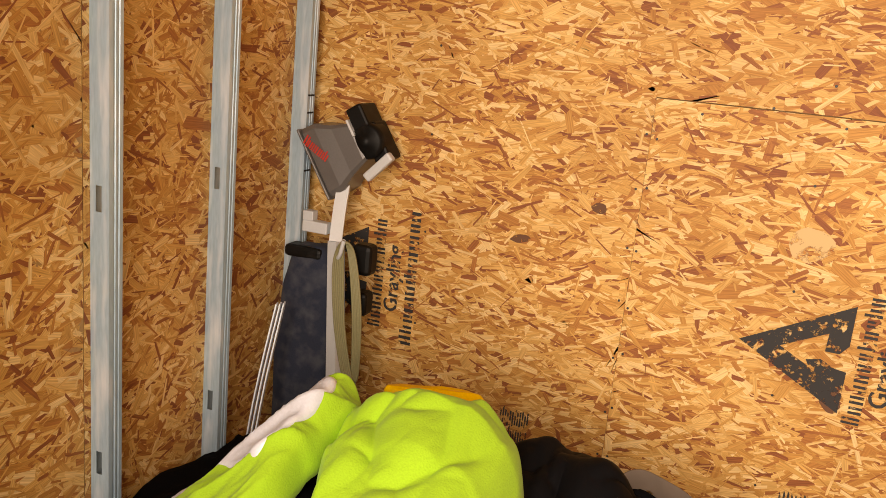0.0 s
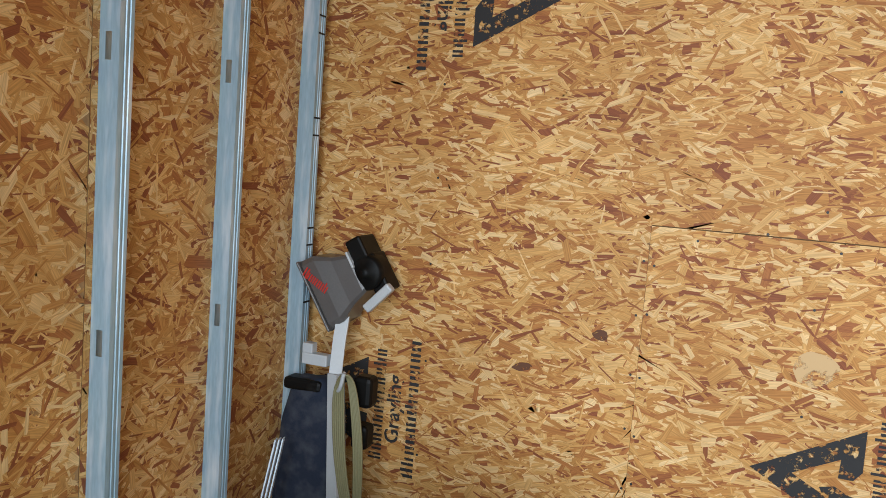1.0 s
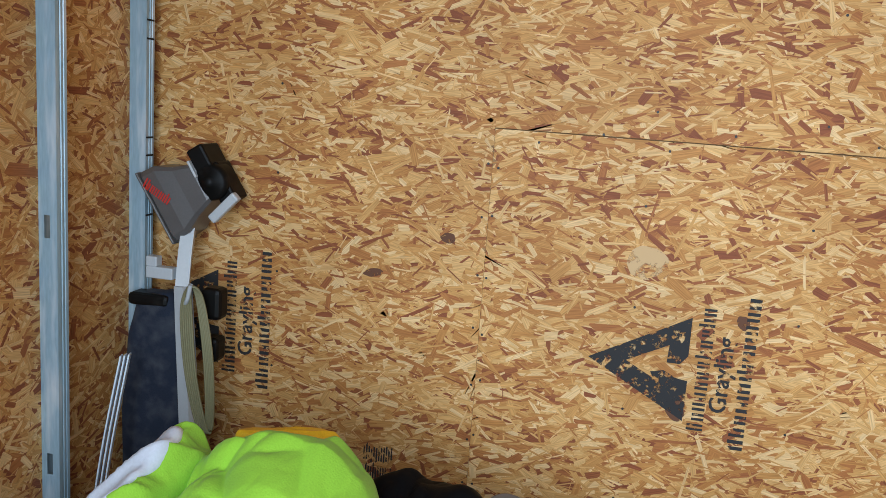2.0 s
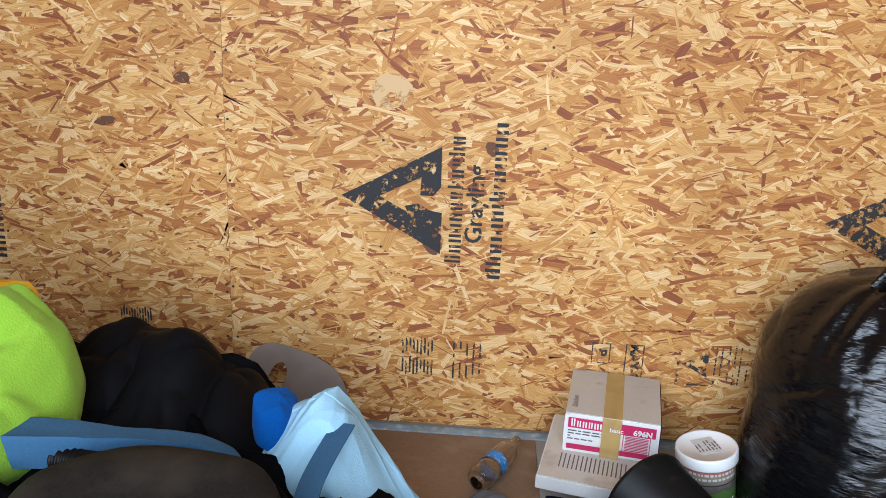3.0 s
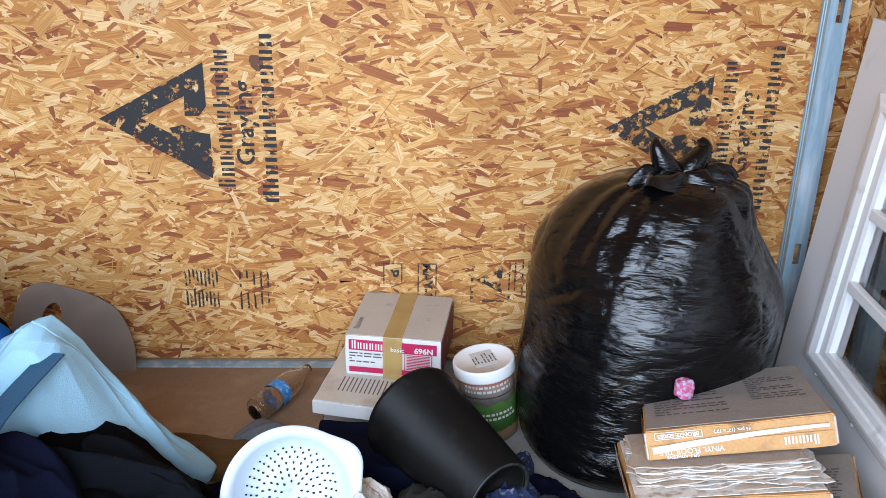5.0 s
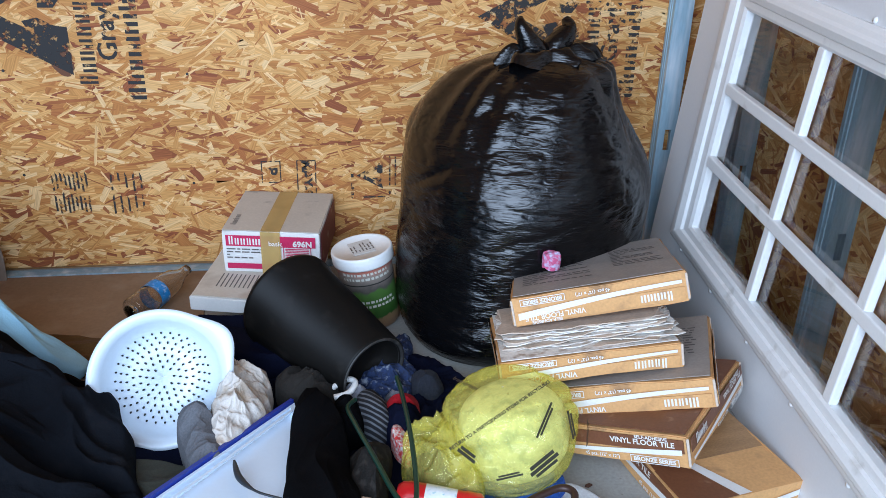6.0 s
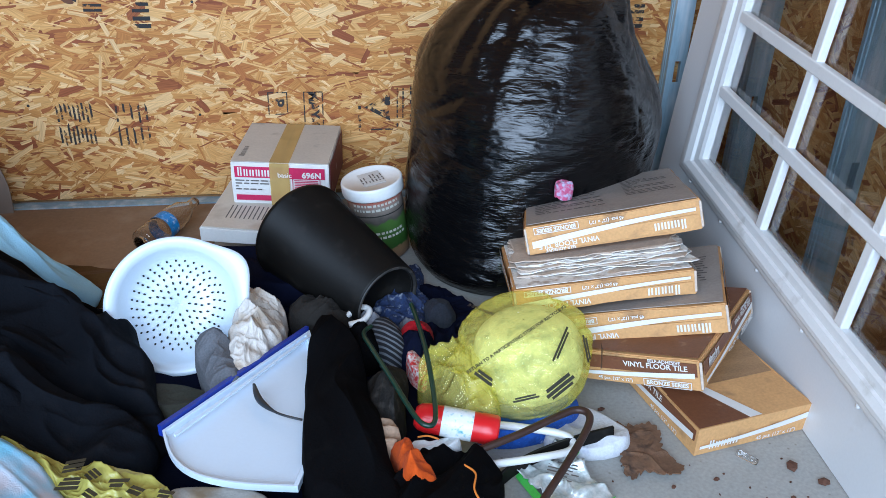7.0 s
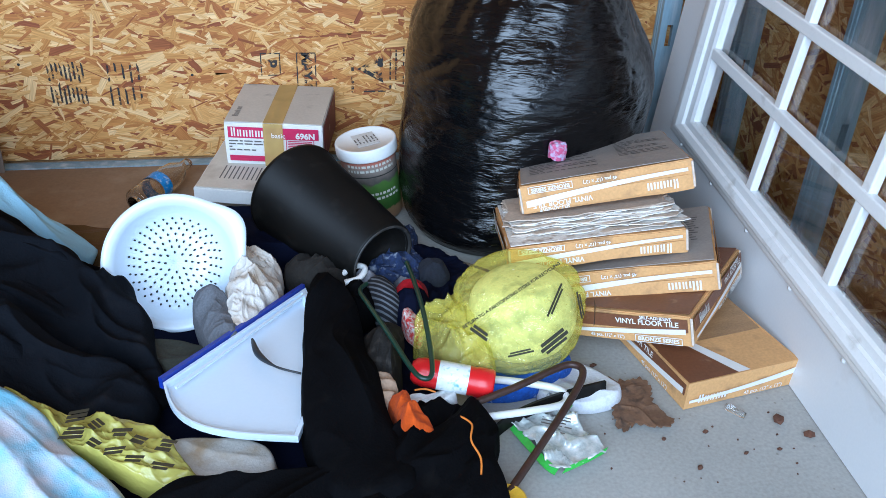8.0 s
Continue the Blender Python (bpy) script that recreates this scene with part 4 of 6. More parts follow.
HX = [(-1.51, 0.22), (-1.3, 0.30), (-1.0, 0.40), (-0.6, 0.40), (-0.28, 0.36), (-0.12, 0.29), (0.0, 0.22), (0.13, 0.17), (0.25, 0.085), (0.45, 0.045), (0.7, 0.03), (0.85, 0.004), (1.6, 0.0)]


def heap(x, y):
    """The height of the heap of clothes at a place on the floor."""
    g = float(np.interp(x, [a for a, _ in HX], [b for _, b in HX]))
    back = float(np.interp(x, [-1.5, -0.9, -0.3, -0.05, 0.12, 0.4, 0.8], [2.0, 1.98, 1.95, 1.78, 1.66, 1.64, 1.62]))
    return g * (1 - step(back - 0.24, back, y)) * step(0.45, 0.85, y)


def cloth(outline, lift, fold, freq, turn, seed, rim=0.025, nr=44, na=170, along=0.28, base=heap, puff=0.0, fine=0.05):
    """Verts and faces of a cloth that lies on the heap inside an outline of (x, y), creased along a direction."""
    ring = spline([(x, y, 0) for x, y in outline], 24, True)
    c = sum(ring, Vector()) / len(ring)
    m = len(ring)
    ca, sa = math.cos(radians(turn)), math.sin(radians(turn))
    vs = [None]
    fs = []
    for k in range(1, nr + 1):
        r = (k / nr) ** 0.85
        for i in range(na):
            f = i * m / na
            q = ring[int(f) % m].lerp(ring[(int(f) + 1) % m], f - int(f))
            p = c + (q - c) * r
            edge = 0.016 * noise.noise(Vector((p.x * 11, p.y * 11, seed))) * r
            p = p + (p - c).normalized() * edge
            vs.append(p)
    vs[0] = c.copy()
    out = []
    for idx, p in enumerate(vs):
        r = 0 if idx == 0 else (((idx - 1) // na + 1) / nr) ** 0.85
        u, v = p.x * ca + p.y * sa, -p.x * sa + p.y * ca
        w = noise.noise(Vector((u * 4, v * 4, seed + 9))) * 0.05
        q = Vector(((u + w) * freq * along, (v + w * 1.6) * freq, seed * 1.37))
        f = (1 - min(1, abs(noise.noise(q)) * 1.7)) ** 2 + 0.34 * (1 - min(1, abs(noise.noise(q * 2.1)) * 1.7)) ** 2 + fine * (1 - min(1, abs(noise.noise(q * 4.3)) * 1.8)) ** 2
        g = noise.noise(Vector((u * 5, v * 5, seed + 3)))
        z = base(p.x, p.y) + lift + fold * (f - 0.35) * (1 - 0.5 * r ** 4) + fold * 0.9 * g + puff * (1 - r * r)
        if r > 0.9:
            z -= rim * ((r - 0.9) / 0.1) ** 2
        shift = fold * 0.5 * noise.noise(q * 1.3 + Vector((4, 4, 4)))
        out.append((p.x - sa * shift, p.y + ca * shift, max(z, 0.003 + (0.002 if r < 1 else 0))))
    for i in range(na):
        fs.append((0, 1 + i, 1 + (i + 1) % na))
    for k in range(nr - 1):
        for i in range(na):
            j = (i + 1) % na
            fs.append((1 + k * na + i, 1 + (k + 1) * na + i, 1 + (k + 1) * na + j, 1 + k * na + j))
    # a hem turned under
    n0 = len(out)
    for i in range(na):
        x, y, z = out[1 + (nr - 1) * na + i]
        out.append((x + (c.x - x) * 0.05, y + (c.y - y) * 0.05, max(0.001, z - 0.02)))
    for i in range(na):
        j = (i + 1) % na
        fs.append((1 + (nr - 1) * na + i, n0 + i, n0 + j, 1 + (nr - 1) * na + j))
    return out, fs


def fabric(name, colour, rough=0.9, vary=0.15, dirt=None, fine=240, sheen=0.04, dirt_at=0.68):
    return surface(name, colour, rough, vary=vary, fine=fine, coarse=9, bump=0.5, dirt=dirt, dirt_at=dirt_at, spec=0.03, sheen=sheen)


BLACKC = fabric("black_cloth", (0.0036, 0.0036, 0.0043), dirt=(0.008, 0.0075, 0.0075), sheen=0.0)
CHAR = fabric("charcoal_cloth", (0.0068, 0.0078, 0.0105), dirt=(0.012, 0.012, 0.014), sheen=0.0)
NAVY = fabric("navy_cloth", (0.006, 0.0075, 0.020), sheen=0.0)
NYLON = surface("black_nylon", (0.0042, 0.0042, 0.0050), 0.6, vary=0.2, bump=0.1, spec=0.07)
LIME = fabric("lime_fleece", (0.31, 0.57, 0.045), vary=0.10, sheen=0.1)
YELLOW = surface("yellow_edge", (0.75, 0.42, 0.01), 0.5)
SILVER = surface("reflective_tape", (0.66, 0.70, 0.78), 0.35, 0.1, vary=0.1, coarse=20)
BABY = fabric("light_blue_towel", (0.36, 0.60, 0.75), vary=0.08, sheen=0.0, fine=420)
BLUE = fabric("blue_lining", (0.008, 0.085, 0.33))
BLUEWEB = fabric("blue_webbing", (0.045, 0.115, 0.21), rough=0.8)
DENIMGREY = fabric("grey_sock", (0.13, 0.135, 0.15), vary=0.3, fine=300)
WHITEC = fabric("white_cloth", (0.60, 0.56, 0.51), dirt=(0.42, 0.31, 0.20), dirt_at=0.58)
DUSTY = surface("dusty_fabric", (0.019, 0.0162, 0.0132), 0.8, vary=0.35, coarse=4, dirt=(0.040, 0.032, 0.024), dirt_at=0.58, spec=0.1)
MILKY = film_material("milky_plastic", (0.40, 0.32, 0.26), 0.30, 0.4, 8, 0.1)


def garment(name, label, category, mat, *a, group="", **k):
    me = mesh_of(name, *cloth(*a, **k), mat, True)
    return tagged(part(name, me, None), label, category, group)


garment("dark_blanket", "crumpled black blanket heaped in the corner", "blanket", BLACKC, [(-1.44, 0.75), (-1.44, 1.9), (-0.9, 2.05), (-0.35, 1.98), (0.05, 1.66), (0.18, 1.3), (0.22, 0.62), (-0.6, 0.55)], -0.03, 0.060, 8, 20, 1, along=0.5, nr=70, na=260)
garment("navy_sheet", "flattened navy sheet spread on the concrete", "sheet", NAVY, [(0.0, 0.6), (-0.05, 1.5), (0.15, 1.66), (0.5, 1.66), (0.8, 1.6), (0.86, 1.3), (0.74, 0.9), (0.72, 0.6)], -0.034, 0.022, 9, 60, 2, along=0.5, nr=60, na=240)

# hooded top, draped high over the heap beside the wall
LIMEX, LIMEZ = [-1.36, -1.22, -1.08, -0.985, -0.955, -0.92, -0.87, -0.75, -0.645, -0.59, -0.55, -0.5], [0.20, 0.34, 0.50, 0.62, 0.60, 0.535, 0.605, 0.62, 0.635, 0.595, 0.50, 0.40]
LIMEY, LIMEF = [1.0, 1.15, 1.3, 1.43, 1.5, 1.56, 1.62], [0.35, 0.62, 0.90, 1.0, 0.93, 0.6, 0.1]


def lime_hill(x, y):
    """Two lobes with a crease between them: a raised arm and the flat-topped back of the garment."""
    z = sum(float(np.interp(x + d, LIMEX, LIMEZ)) for d in (-0.018, 0.0, 0.018)) / 3
    return min(z, 0.30) + max(0.0, z - 0.30) * float(np.interp(y, LIMEY, LIMEF))


sweat = thing("hooded_top", "lime high-visibility fleece top with silver tape, thrown on the heap", "sweatshirt")
part("body", mesh_of("body", *cloth([(-0.925, 1.50), (-0.85, 1.56), (-0.72, 1.58), (-0.60, 1.55), (-0.535, 1.42), (-0.55, 1.22), (-0.66, 1.10), (-0.80, 1.10), (-0.89, 1.20), (-0.93, 1.36)], 0.010, -0.034, 8, 62, 31, base=lime_hill, rim=0.06, nr=60, na=220, along=0.4), LIME, True), None, sweat)
part("sleeve", mesh_of("sleeve", *cloth([(-0.915, 1.50), (-0.925, 1.36), (-0.95, 1.20), (-1.04, 1.08), (-1.20, 1.08), (-1.36, 1.20), (-1.37, 1.36), (-1.15, 1.50), (-1.0, 1.54)], 0.010, 0.030, 11, 40, 32, base=lime_hill, rim=0.06, nr=54, na=200, along=0.4), LIME, True), None, sweat)
part("reflective_band", mesh_of("reflective_band", *cloth([(-0.965, 1.36), (-0.985, 1.46), (-1.08, 1.47), (-1.20, 1.44), (-1.33, 1.36), (-1.335, 1.20), (-1.24, 1.19), (-1.14, 1.25), (-1.06, 1.24), (-1.005, 1.22)], 0.022, 0.030, 11, 40, 32, base=lime_hill, rim=0.012, nr=30, na=140, along=0.4), SILVER, True), None, sweat, "crumpled silver reflective tape")
garment("yellow_cloth", "strip of yellow rain cloth behind the lime top", "cloth", YELLOW, [(-0.90, 1.535), (-0.84, 1.595), (-0.74, 1.605), (-0.655, 1.57), (-0.70, 1.53), (-0.80, 1.52)], 0.0, 0.014, 9, 0, 33, base=lambda x, y: 0.585 + 0.06 * (x + 0.9), nr=18, na=80)
puffy = lambda x, y: heap(x, y) * 0.8 + 0.14 * math.exp(-((x + 0.47) / 0.21) ** 2 - ((y - 1.66) / 0.19) ** 2) + 0.05 * math.exp(-((x + 0.8) / 0.2) ** 2 - ((y - 1.6) / 0.3) ** 2)
jacket = thing("padded_jacket", "black padded jacket with a blue lining, bundled on the heap", "jacket")
part("shell", mesh_of("shell", *cloth([(-0.86, 1.45), (-0.84, 1.8), (-0.6, 1.92), (-0.38, 1.88), (-0.2, 1.78), (-0.16, 1.6), (-0.28, 1.43), (-0.6, 1.34)], 0.020, -0.036, 6.5, 75, 41, nr=60, na=220, along=0.7, base=puffy, rim=0.12, puff=0.02), NYLON, True), None, jacket)
part("lining", mesh_of("lining", *cloth([(-0.232, 1.50), (-0.200, 1.57), (-0.165, 1.59), (-0.150, 1.55), (-0.172, 1.48), (-0.215, 1.46)], 0.080, 0.012, 16, 40, 42, rim=0.05, nr=26, na=110, puff=0.02), BLUE, True), None, jacket, "bright blue lining")

# milky plastic tote: a thin bag panel that stands against the wall
milk = thing("plastic_tote", "milky plastic tote with an oval hand hole against the wall", "tote", pose(-0.30, 2.130, 0.0, -9, 0, 4))
bm = bmesh.new()
pts = [(-0.165, 0.0), (-0.155, 0.13), (-0.125, 0.215), (-0.075, 0.245), (-0.01, 0.232), (0.06, 0.205), (0.115, 0.16), (0.145, 0.08), (0.148, 0.0)]
out = spline([(x, 0, z) for x, z in pts], 6)
hole = [Vector((-0.055 + 0.024 * math.cos(a) + 0.010 * math.sin(a), 0, 0.150 + 0.042 * math.sin(a))) for a in np.linspace(0, 2 * math.pi, 24, endpoint=False)]
ov = [bm.verts.new(p) for p in out]
hv = [bm.verts.new(p) for p in hole]
es = [bm.edges.new((ov[i], ov[(i + 1) % len(ov)])) for i in range(len(ov))] + [bm.edges.new((hv[i], hv[(i + 1) % len(hv)])) for i in range(len(hv))]
bmesh.ops.triangle_fill(bm, edges=es, use_beauty=True)
r = bmesh.ops.extrude_face_region(bm, geom=bm.faces[:])
bmesh.ops.translate(bm, vec=(0, 0.004, 0), verts=[v for v in r["geom"] if isinstance(v, bmesh.types.BMVert)])
part("shell", bm, MILKY, milk)

# thin brown sheet added to turn the concrete brown along the wall
tagged(part("floor_tint", boxed(-0.62, 0.36, 1.50, BACK - 0.040, 0.0005, 0.0035, 0.001, 1), surface("brown_tint", (0.24, 0.155, 0.095), 0.6, vary=0.16, coarse=4, fine=120, bump=0.1, dirt=(0.33, 0.25, 0.18), dirt_at=0.62)), "dusty brown sheet tinting the floor along the wall", "board")

# light blue towel
def tow(x, y):
    """A towel hung over a ridge that falls away towards the floor."""
    ry = float(np.interp(x, [-0.22, -0.06, 0.15], [1.50, 1.53, 1.66]))
    rz = sum(float(np.interp(x + d, [-0.25, -0.19, -0.12, -0.06, 0.0, 0.07, 0.15, 0.2], [0.25, 0.345, 0.420, 0.415, 0.30, 0.15, 0.04, 0.025])) for d in (-0.02, 0, 0.02)) / 3
    d = y - ry
    return max(0.02, rz - (1.55 if d < 0 else 1.1) * (math.sqrt(d * d + 0.0030) - 0.05))


garment("towel", "light blue towel draped over the dark clothes", "towel", BABY, [(-0.245, 1.50), (-0.20, 1.58), (-0.10, 1.60), (-0.02, 1.59), (0.07, 1.63), (0.145, 1.67), (0.155, 1.64), (0.08, 1.565), (0.01, 1.51), (-0.01, 1.44), (-0.07, 1.405), (-0.14, 1.40), (-0.215, 1.44)], 0.012, 0.022, 16, 38, 51, base=tow, rim=0.015, nr=64, na=240, along=0.3)

# dusty rucksack with a blue strap
ruck = thing("rucksack", "dusty dark rucksack with rounded lid and blue strap", "rucksack", pose(-0.275, 1.075, 0.312, 9, 3, 14))


def pad(rx, ry, rz, e, n1=64, n2=32, seed=1, amt=0.006):
    """A soft slab with a rounded outline."""
    vs, fs = [], []
    sg = lambda v, p: math.copysign(abs(v) ** p, v)
    for k in range(n2 + 1):
        b = -math.pi / 2 + math.pi * k / n2
        for i in range(n1):
            a = 2 * math.pi * i / n1
            p = Vector((rx * sg(math.cos(b), e[1]) * sg(math.cos(a), e[0]), ry * sg(math.cos(b), e[1]) * sg(math.sin(a), e[0]), rz * sg(math.sin(b), e[1])))
            p += p.normalized() * amt * noise.noise(p * 12 + Vector((seed, 0, 0)))
            vs.append(p)
    for k in range(n2):
        for i in range(n1):
            j = (i + 1) % n1
            fs.append((k * n1 + i, k * n1 + j, (k + 1) * n1 + j, (k + 1) * n1 + i))
    return vs, fs


part("lid_panel", mesh_of("lid_panel", *pad(0.205, 0.20, 0.062, (0.8, 0.55), seed=2, amt=0.010), DUSTY, True), None, ruck, m=pose(0, 0, 0.095))
part("back_pocket", mesh_of("back_pocket", *pad(0.225, 0.215, 0.085, (0.75, 0.5), seed=3, amt=0.012), DUSTY, True), None, ruck, m=pose(0.008, 0.01, 0.0))
part("piping", mesh_of("piping", *tube([(0.212 * math.copysign(abs(math.cos(a)) ** 0.8, math.cos(a)), 0.207 * math.copysign(abs(math.sin(a)) ** 0.8, math.sin(a)), 0.09 + 0.004 * math.sin(5 * a)) for a in np.linspace(0, 2 * math.pi, 40, endpoint=False)], 0.0085, 8, 3, True), BLACKC, True), None, ruck)
part("zip_seam", mesh_of("zip_seam", *tube([(-0.20, -0.05, 0.150), (-0.10, -0.02, 0.160), (-0.02, -0.06, 0.158), (0.04, -0.14, 0.146), (0.05, -0.19, 0.118)], 0.006, 8), BLACKC, True), None, ruck)


def strap(points, width, thick=0.003):
    """A flat band along a spline, with its width across the given side vector."""
    ps = spline([p for p, _ in points], 8)
    sd = spline([s for _, s in points], 8)
    bm = bmesh.new()
    rows = []
    for i, (p, s) in enumerate(zip(ps, sd)):
        d = (ps[min(i + 1, len(ps) - 1)] - ps[max(i - 1, 0)]).normalized()
        s = s.normalized() * width / 2
        n = d.cross(s).normalized() * thick / 2
        rows.append([bm.verts.new(q) for q in (p - s - n, p + s - n, p + s + n, p - s + n)])
    for a, b in zip(rows, rows[1:]):
        for i in range(4):
            bm.faces.new((a[i], a[(i + 1) % 4], b[(i + 1) % 4], b[i]))
    bm.faces.new(rows[0])
    bm.faces.new(rows[-1][::-1])
    return bm


STRAPPTS = [((-0.055, 1.49, 0.392), (1, -.3, .1)), ((-0.083, 1.32, 0.365), (1, -.3, .1)), ((-0.070, 1.18, 0.342), (1, -.2, .2)), ((-0.045, 1.06, 0.31), (1, -.1, .3)), ((-0.03, 0.93, 0.24), (1, 0, .3))]
part("strap", strap(STRAPPTS, 0.045), BLUEWEB, ruck, "faded blue webbing strap", m=ruck.matrix_basis.inverted())
sleeve = garment("blue_sleeve", "faded blue sleeve lying across the heap", "clothes", BLUEWEB, [(-0.66, 1.26), (-0.5, 1.33), (-0.24, 1.36), (-0.22, 1.33), (-0.38, 1.30), (-0.64, 1.22)], 0.072, 0.008, 9, 20, 61, nr=20, na=100, rim=0.04)

rng = random.Random(31)
bm = bmesh.new()
for k in range(40):
    a, q = rng.uniform(0, 2 * math.pi), rng.uniform(0.02, 0.17)
    bmesh.ops.create_icosphere(bm, subdivisions=1, radius=rng.uniform(0.0007, 0.0018), matrix=pose(q * math.cos(a), q * math.sin(a), 0.152 - 0.35 * q * q))
part("lint", bm, WHITEC, ruck, "pale specks of lint")["kind"] = "stuff"
hose = thing("corrugated_hose", "black ribbed plastic hose under the rucksack's strap", "hose")
part("ribs", mesh_of("ribs", *tube([(-0.58, 1.30, 0.40), (-0.48, 1.27, 0.415), (-0.40, 1.25, 0.42), (-0.34, 1.25, 0.405)], lambda t: 0.019 + 0.003 * math.sin(t * 160), 12, 44), BLACKPL, True), None, hose)

# dark garments of the lower heap
DG = "dark garments"
slacks = thing("dark_trousers", "charcoal trousers crumpled on the heap", "trousers", group=DG)
part("leg", mesh_of("leg", *cloth([(0.02, 1.52), (0.217, 1.498), (0.323, 1.301), (0.358, 1.122), (0.149, 1.076), (-0.06, 1.15), (-0.06, 1.38)], 0.006, 0.058, 8.0, -25, 71, along=0.5, nr=64, na=240), CHAR, True), None, slacks)
part("leg", mesh_of("leg", *cloth([(-0.05, 1.20), (0.08, 1.23), (0.22, 1.20), (0.33, 1.15), (0.35, 1.07), (0.20, 1.04), (0.02, 1.07), (-0.06, 1.12)], 0.030, 0.044, 9, -12, 171, along=0.5, nr=50, na=200, rim=0.035), CHAR, True), None, slacks)
part("waistband", mesh_of("waistband", *cloth([(0.0, 1.46), (0.10, 1.46), (0.19, 1.42), (0.20, 1.37), (0.10, 1.40), (0.0, 1.41)], 0.040, 0.022, 9, -25, 172, along=0.5, nr=26, na=140, rim=0.02), CHAR, True), None, slacks)
garment("black_coat", "black coat crumpled beside the colander", "coat", BLACKC, [(-0.04, 1.52), (0.08, 1.56), (0.235, 1.549), (0.219, 1.418), (0.05, 1.36), (-0.06, 1.40)], 0.01, 0.032, 16, 15, 72, group=DG)
garment("navy_shirt", "navy shirt bunched on the heap", "shirt", NAVY, [(-0.08, 1.36), (0.06, 1.30), (0.1, 1.1), (0.06, 0.95), (-0.1, 0.95), (-0.16, 1.15)], 0.035, 0.046, 7, 70, 73, along=0.6, nr=60, na=220, group=DG)
garment("charcoal_sleeve", "charcoal sleeve reaching over the colander's rim", "clothes", CHAR, [(0.121, 1.356), (0.255, 1.360), (0.288, 1.336), (0.280, 1.286), (0.20, 1.268), (0.1, 1.29)], 0.018, 0.014, 12, 5, 74, nr=26, na=110, group=DG)
garment("navy_cloth", "navy cloth lying under the waste bin", "clothes", NAVY, [(0.389, 1.743), (0.36, 1.82), (0.5, 1.80), (0.611, 1.689), (0.594, 1.609), (0.452, 1.645)], 0.055, 0.02, 12, -30, 75, nr=30, na=120, group=DG, rim=0.06)
garment("brown_cloth", "brown cloth on the floor by the towel", "clothes", fabric("brown_cloth", (0.10, 0.055, 0.02)), [(0.0, 1.74), (0.04, 1.80), (0.16, 1.79), (0.250, 1.729), (0.172, 1.657), (0.02, 1.69)], 0.03, 0.014, 12, 0, 76, nr=24, na=100)
garment("grey_rag", "small grey rag by the bottle", "rag", DENIMGREY, [(0.17, 1.80), (0.24, 1.86), (0.29, 1.80), (0.260, 1.719), (0.190, 1.717)], 0.03, 0.018, 16, 20, 77, nr=22, na=90)
trousers = thing("black_trousers", "black trousers spread over the fan-shaped tray", "trousers")
part("leg", mesh_of("leg", *cloth([(0.604, 1.434), (0.650, 1.410), (0.678, 1.291), (0.688, 1.141), (0.712, 1.011), (0.726, 0.872), (0.611, 0.869), (0.580, 0.988), (0.573, 1.128), (0.579, 1.278)], 0.058, 0.022, 10, 84, 81, rim=0.04, nr=60, na=260, puff=0.02, along=0.3), BLACKC, True), None, trousers)
part("leg", mesh_of("leg", *cloth([(0.338, 0.801), (0.405, 0.908), (0.494, 0.920), (0.584, 0.933), (0.694, 0.951), (0.736, 0.872), (0.700, 0.751), (0.45, 0.68)], 0.058, 0.022, 10, 35, 181, rim=0.05, nr=50, na=220), BLACKC, True), None, trousers)
shorts = garment("black_shorts", "black and navy shorts with orange cord", "shorts", BLACKC, [(0.730, 1.082), (0.809, 1.094), (0.871, 1.046), (0.854, 0.935), (0.828, 0.795), (0.699, 0.771), (0.694, 0.951)], 0.055, 0.032, 13, 55, 82, rim=0.05, group=DG)
garment("dark_sock", "dark grey knitted sock bunched below the bin", "sock", fabric("dark_knit", (0.022, 0.020, 0.018), vary=0.35, fine=260), [(0.545, 1.562), (0.579, 1.583), (0.636, 1.545), (0.673, 1.471), (0.654, 1.420), (0.603, 1.449), (0.552, 1.497)], 0.03, 0.014, 26, 50, 83, nr=36, na=130, puff=0.045, rim=0.02, along=0.6)
garment("black_mesh_cap", "gathered black mesh cloth among the socks", "cap", surface("black_mesh", (0.018, 0.017, 0.016), 0.8, vary=0.6, coarse=30, fine=420, dirt=(0.05, 0.045, 0.04), dirt_at=0.62, spec=0.1), [(0.670, 1.230), (0.692, 1.276), (0.728, 1.297), (0.754, 1.273), (0.742, 1.162), (0.708, 1.131), (0.673, 1.150)], 0.035, 0.014, 26, 75, 84, nr=36, na=130, puff=0.045, rim=0.02)
garment("patterned_cloth", "blue and white patterned cloth under the bin's end", "cloth", surface("blue_pattern", (0.012, 0.024, 0.075), 0.85, vary=0.8, coarse=40, dirt=(0.30, 0.33, 0.40), dirt_at=0.66), [(0.715, 1.552), (0.768, 1.634), (0.802, 1.655), (0.830, 1.565), (0.818, 1.485), (0.763, 1.468), (0.707, 1.497)], 0.03, 0.018, 24, 35, 85, nr=36, na=130, along=0.7, puff=0.03)
garment("patterned_cloth", "small blue and white scrap beside the sack", "cloth", MATS["blue_pattern"], [(0.787, 1.674), (0.810, 1.725), (0.836, 1.706), (0.828, 1.645), (0.798, 1.624)], 0.015, 0.014, 30, 65, 185, nr=20, na=80, along=0.7, puff=0.02)
garment("dark_cloth", "dark navy cloth crumpled at the foot of the sack", "clothes", NAVY, [(0.721, 1.382), (0.715, 1.562), (0.802, 1.670), (0.914, 1.618), (0.948, 1.488), (0.881, 1.387)], 0.014, 0.020, 20, 40, 184, nr=40, na=150, along=0.7)
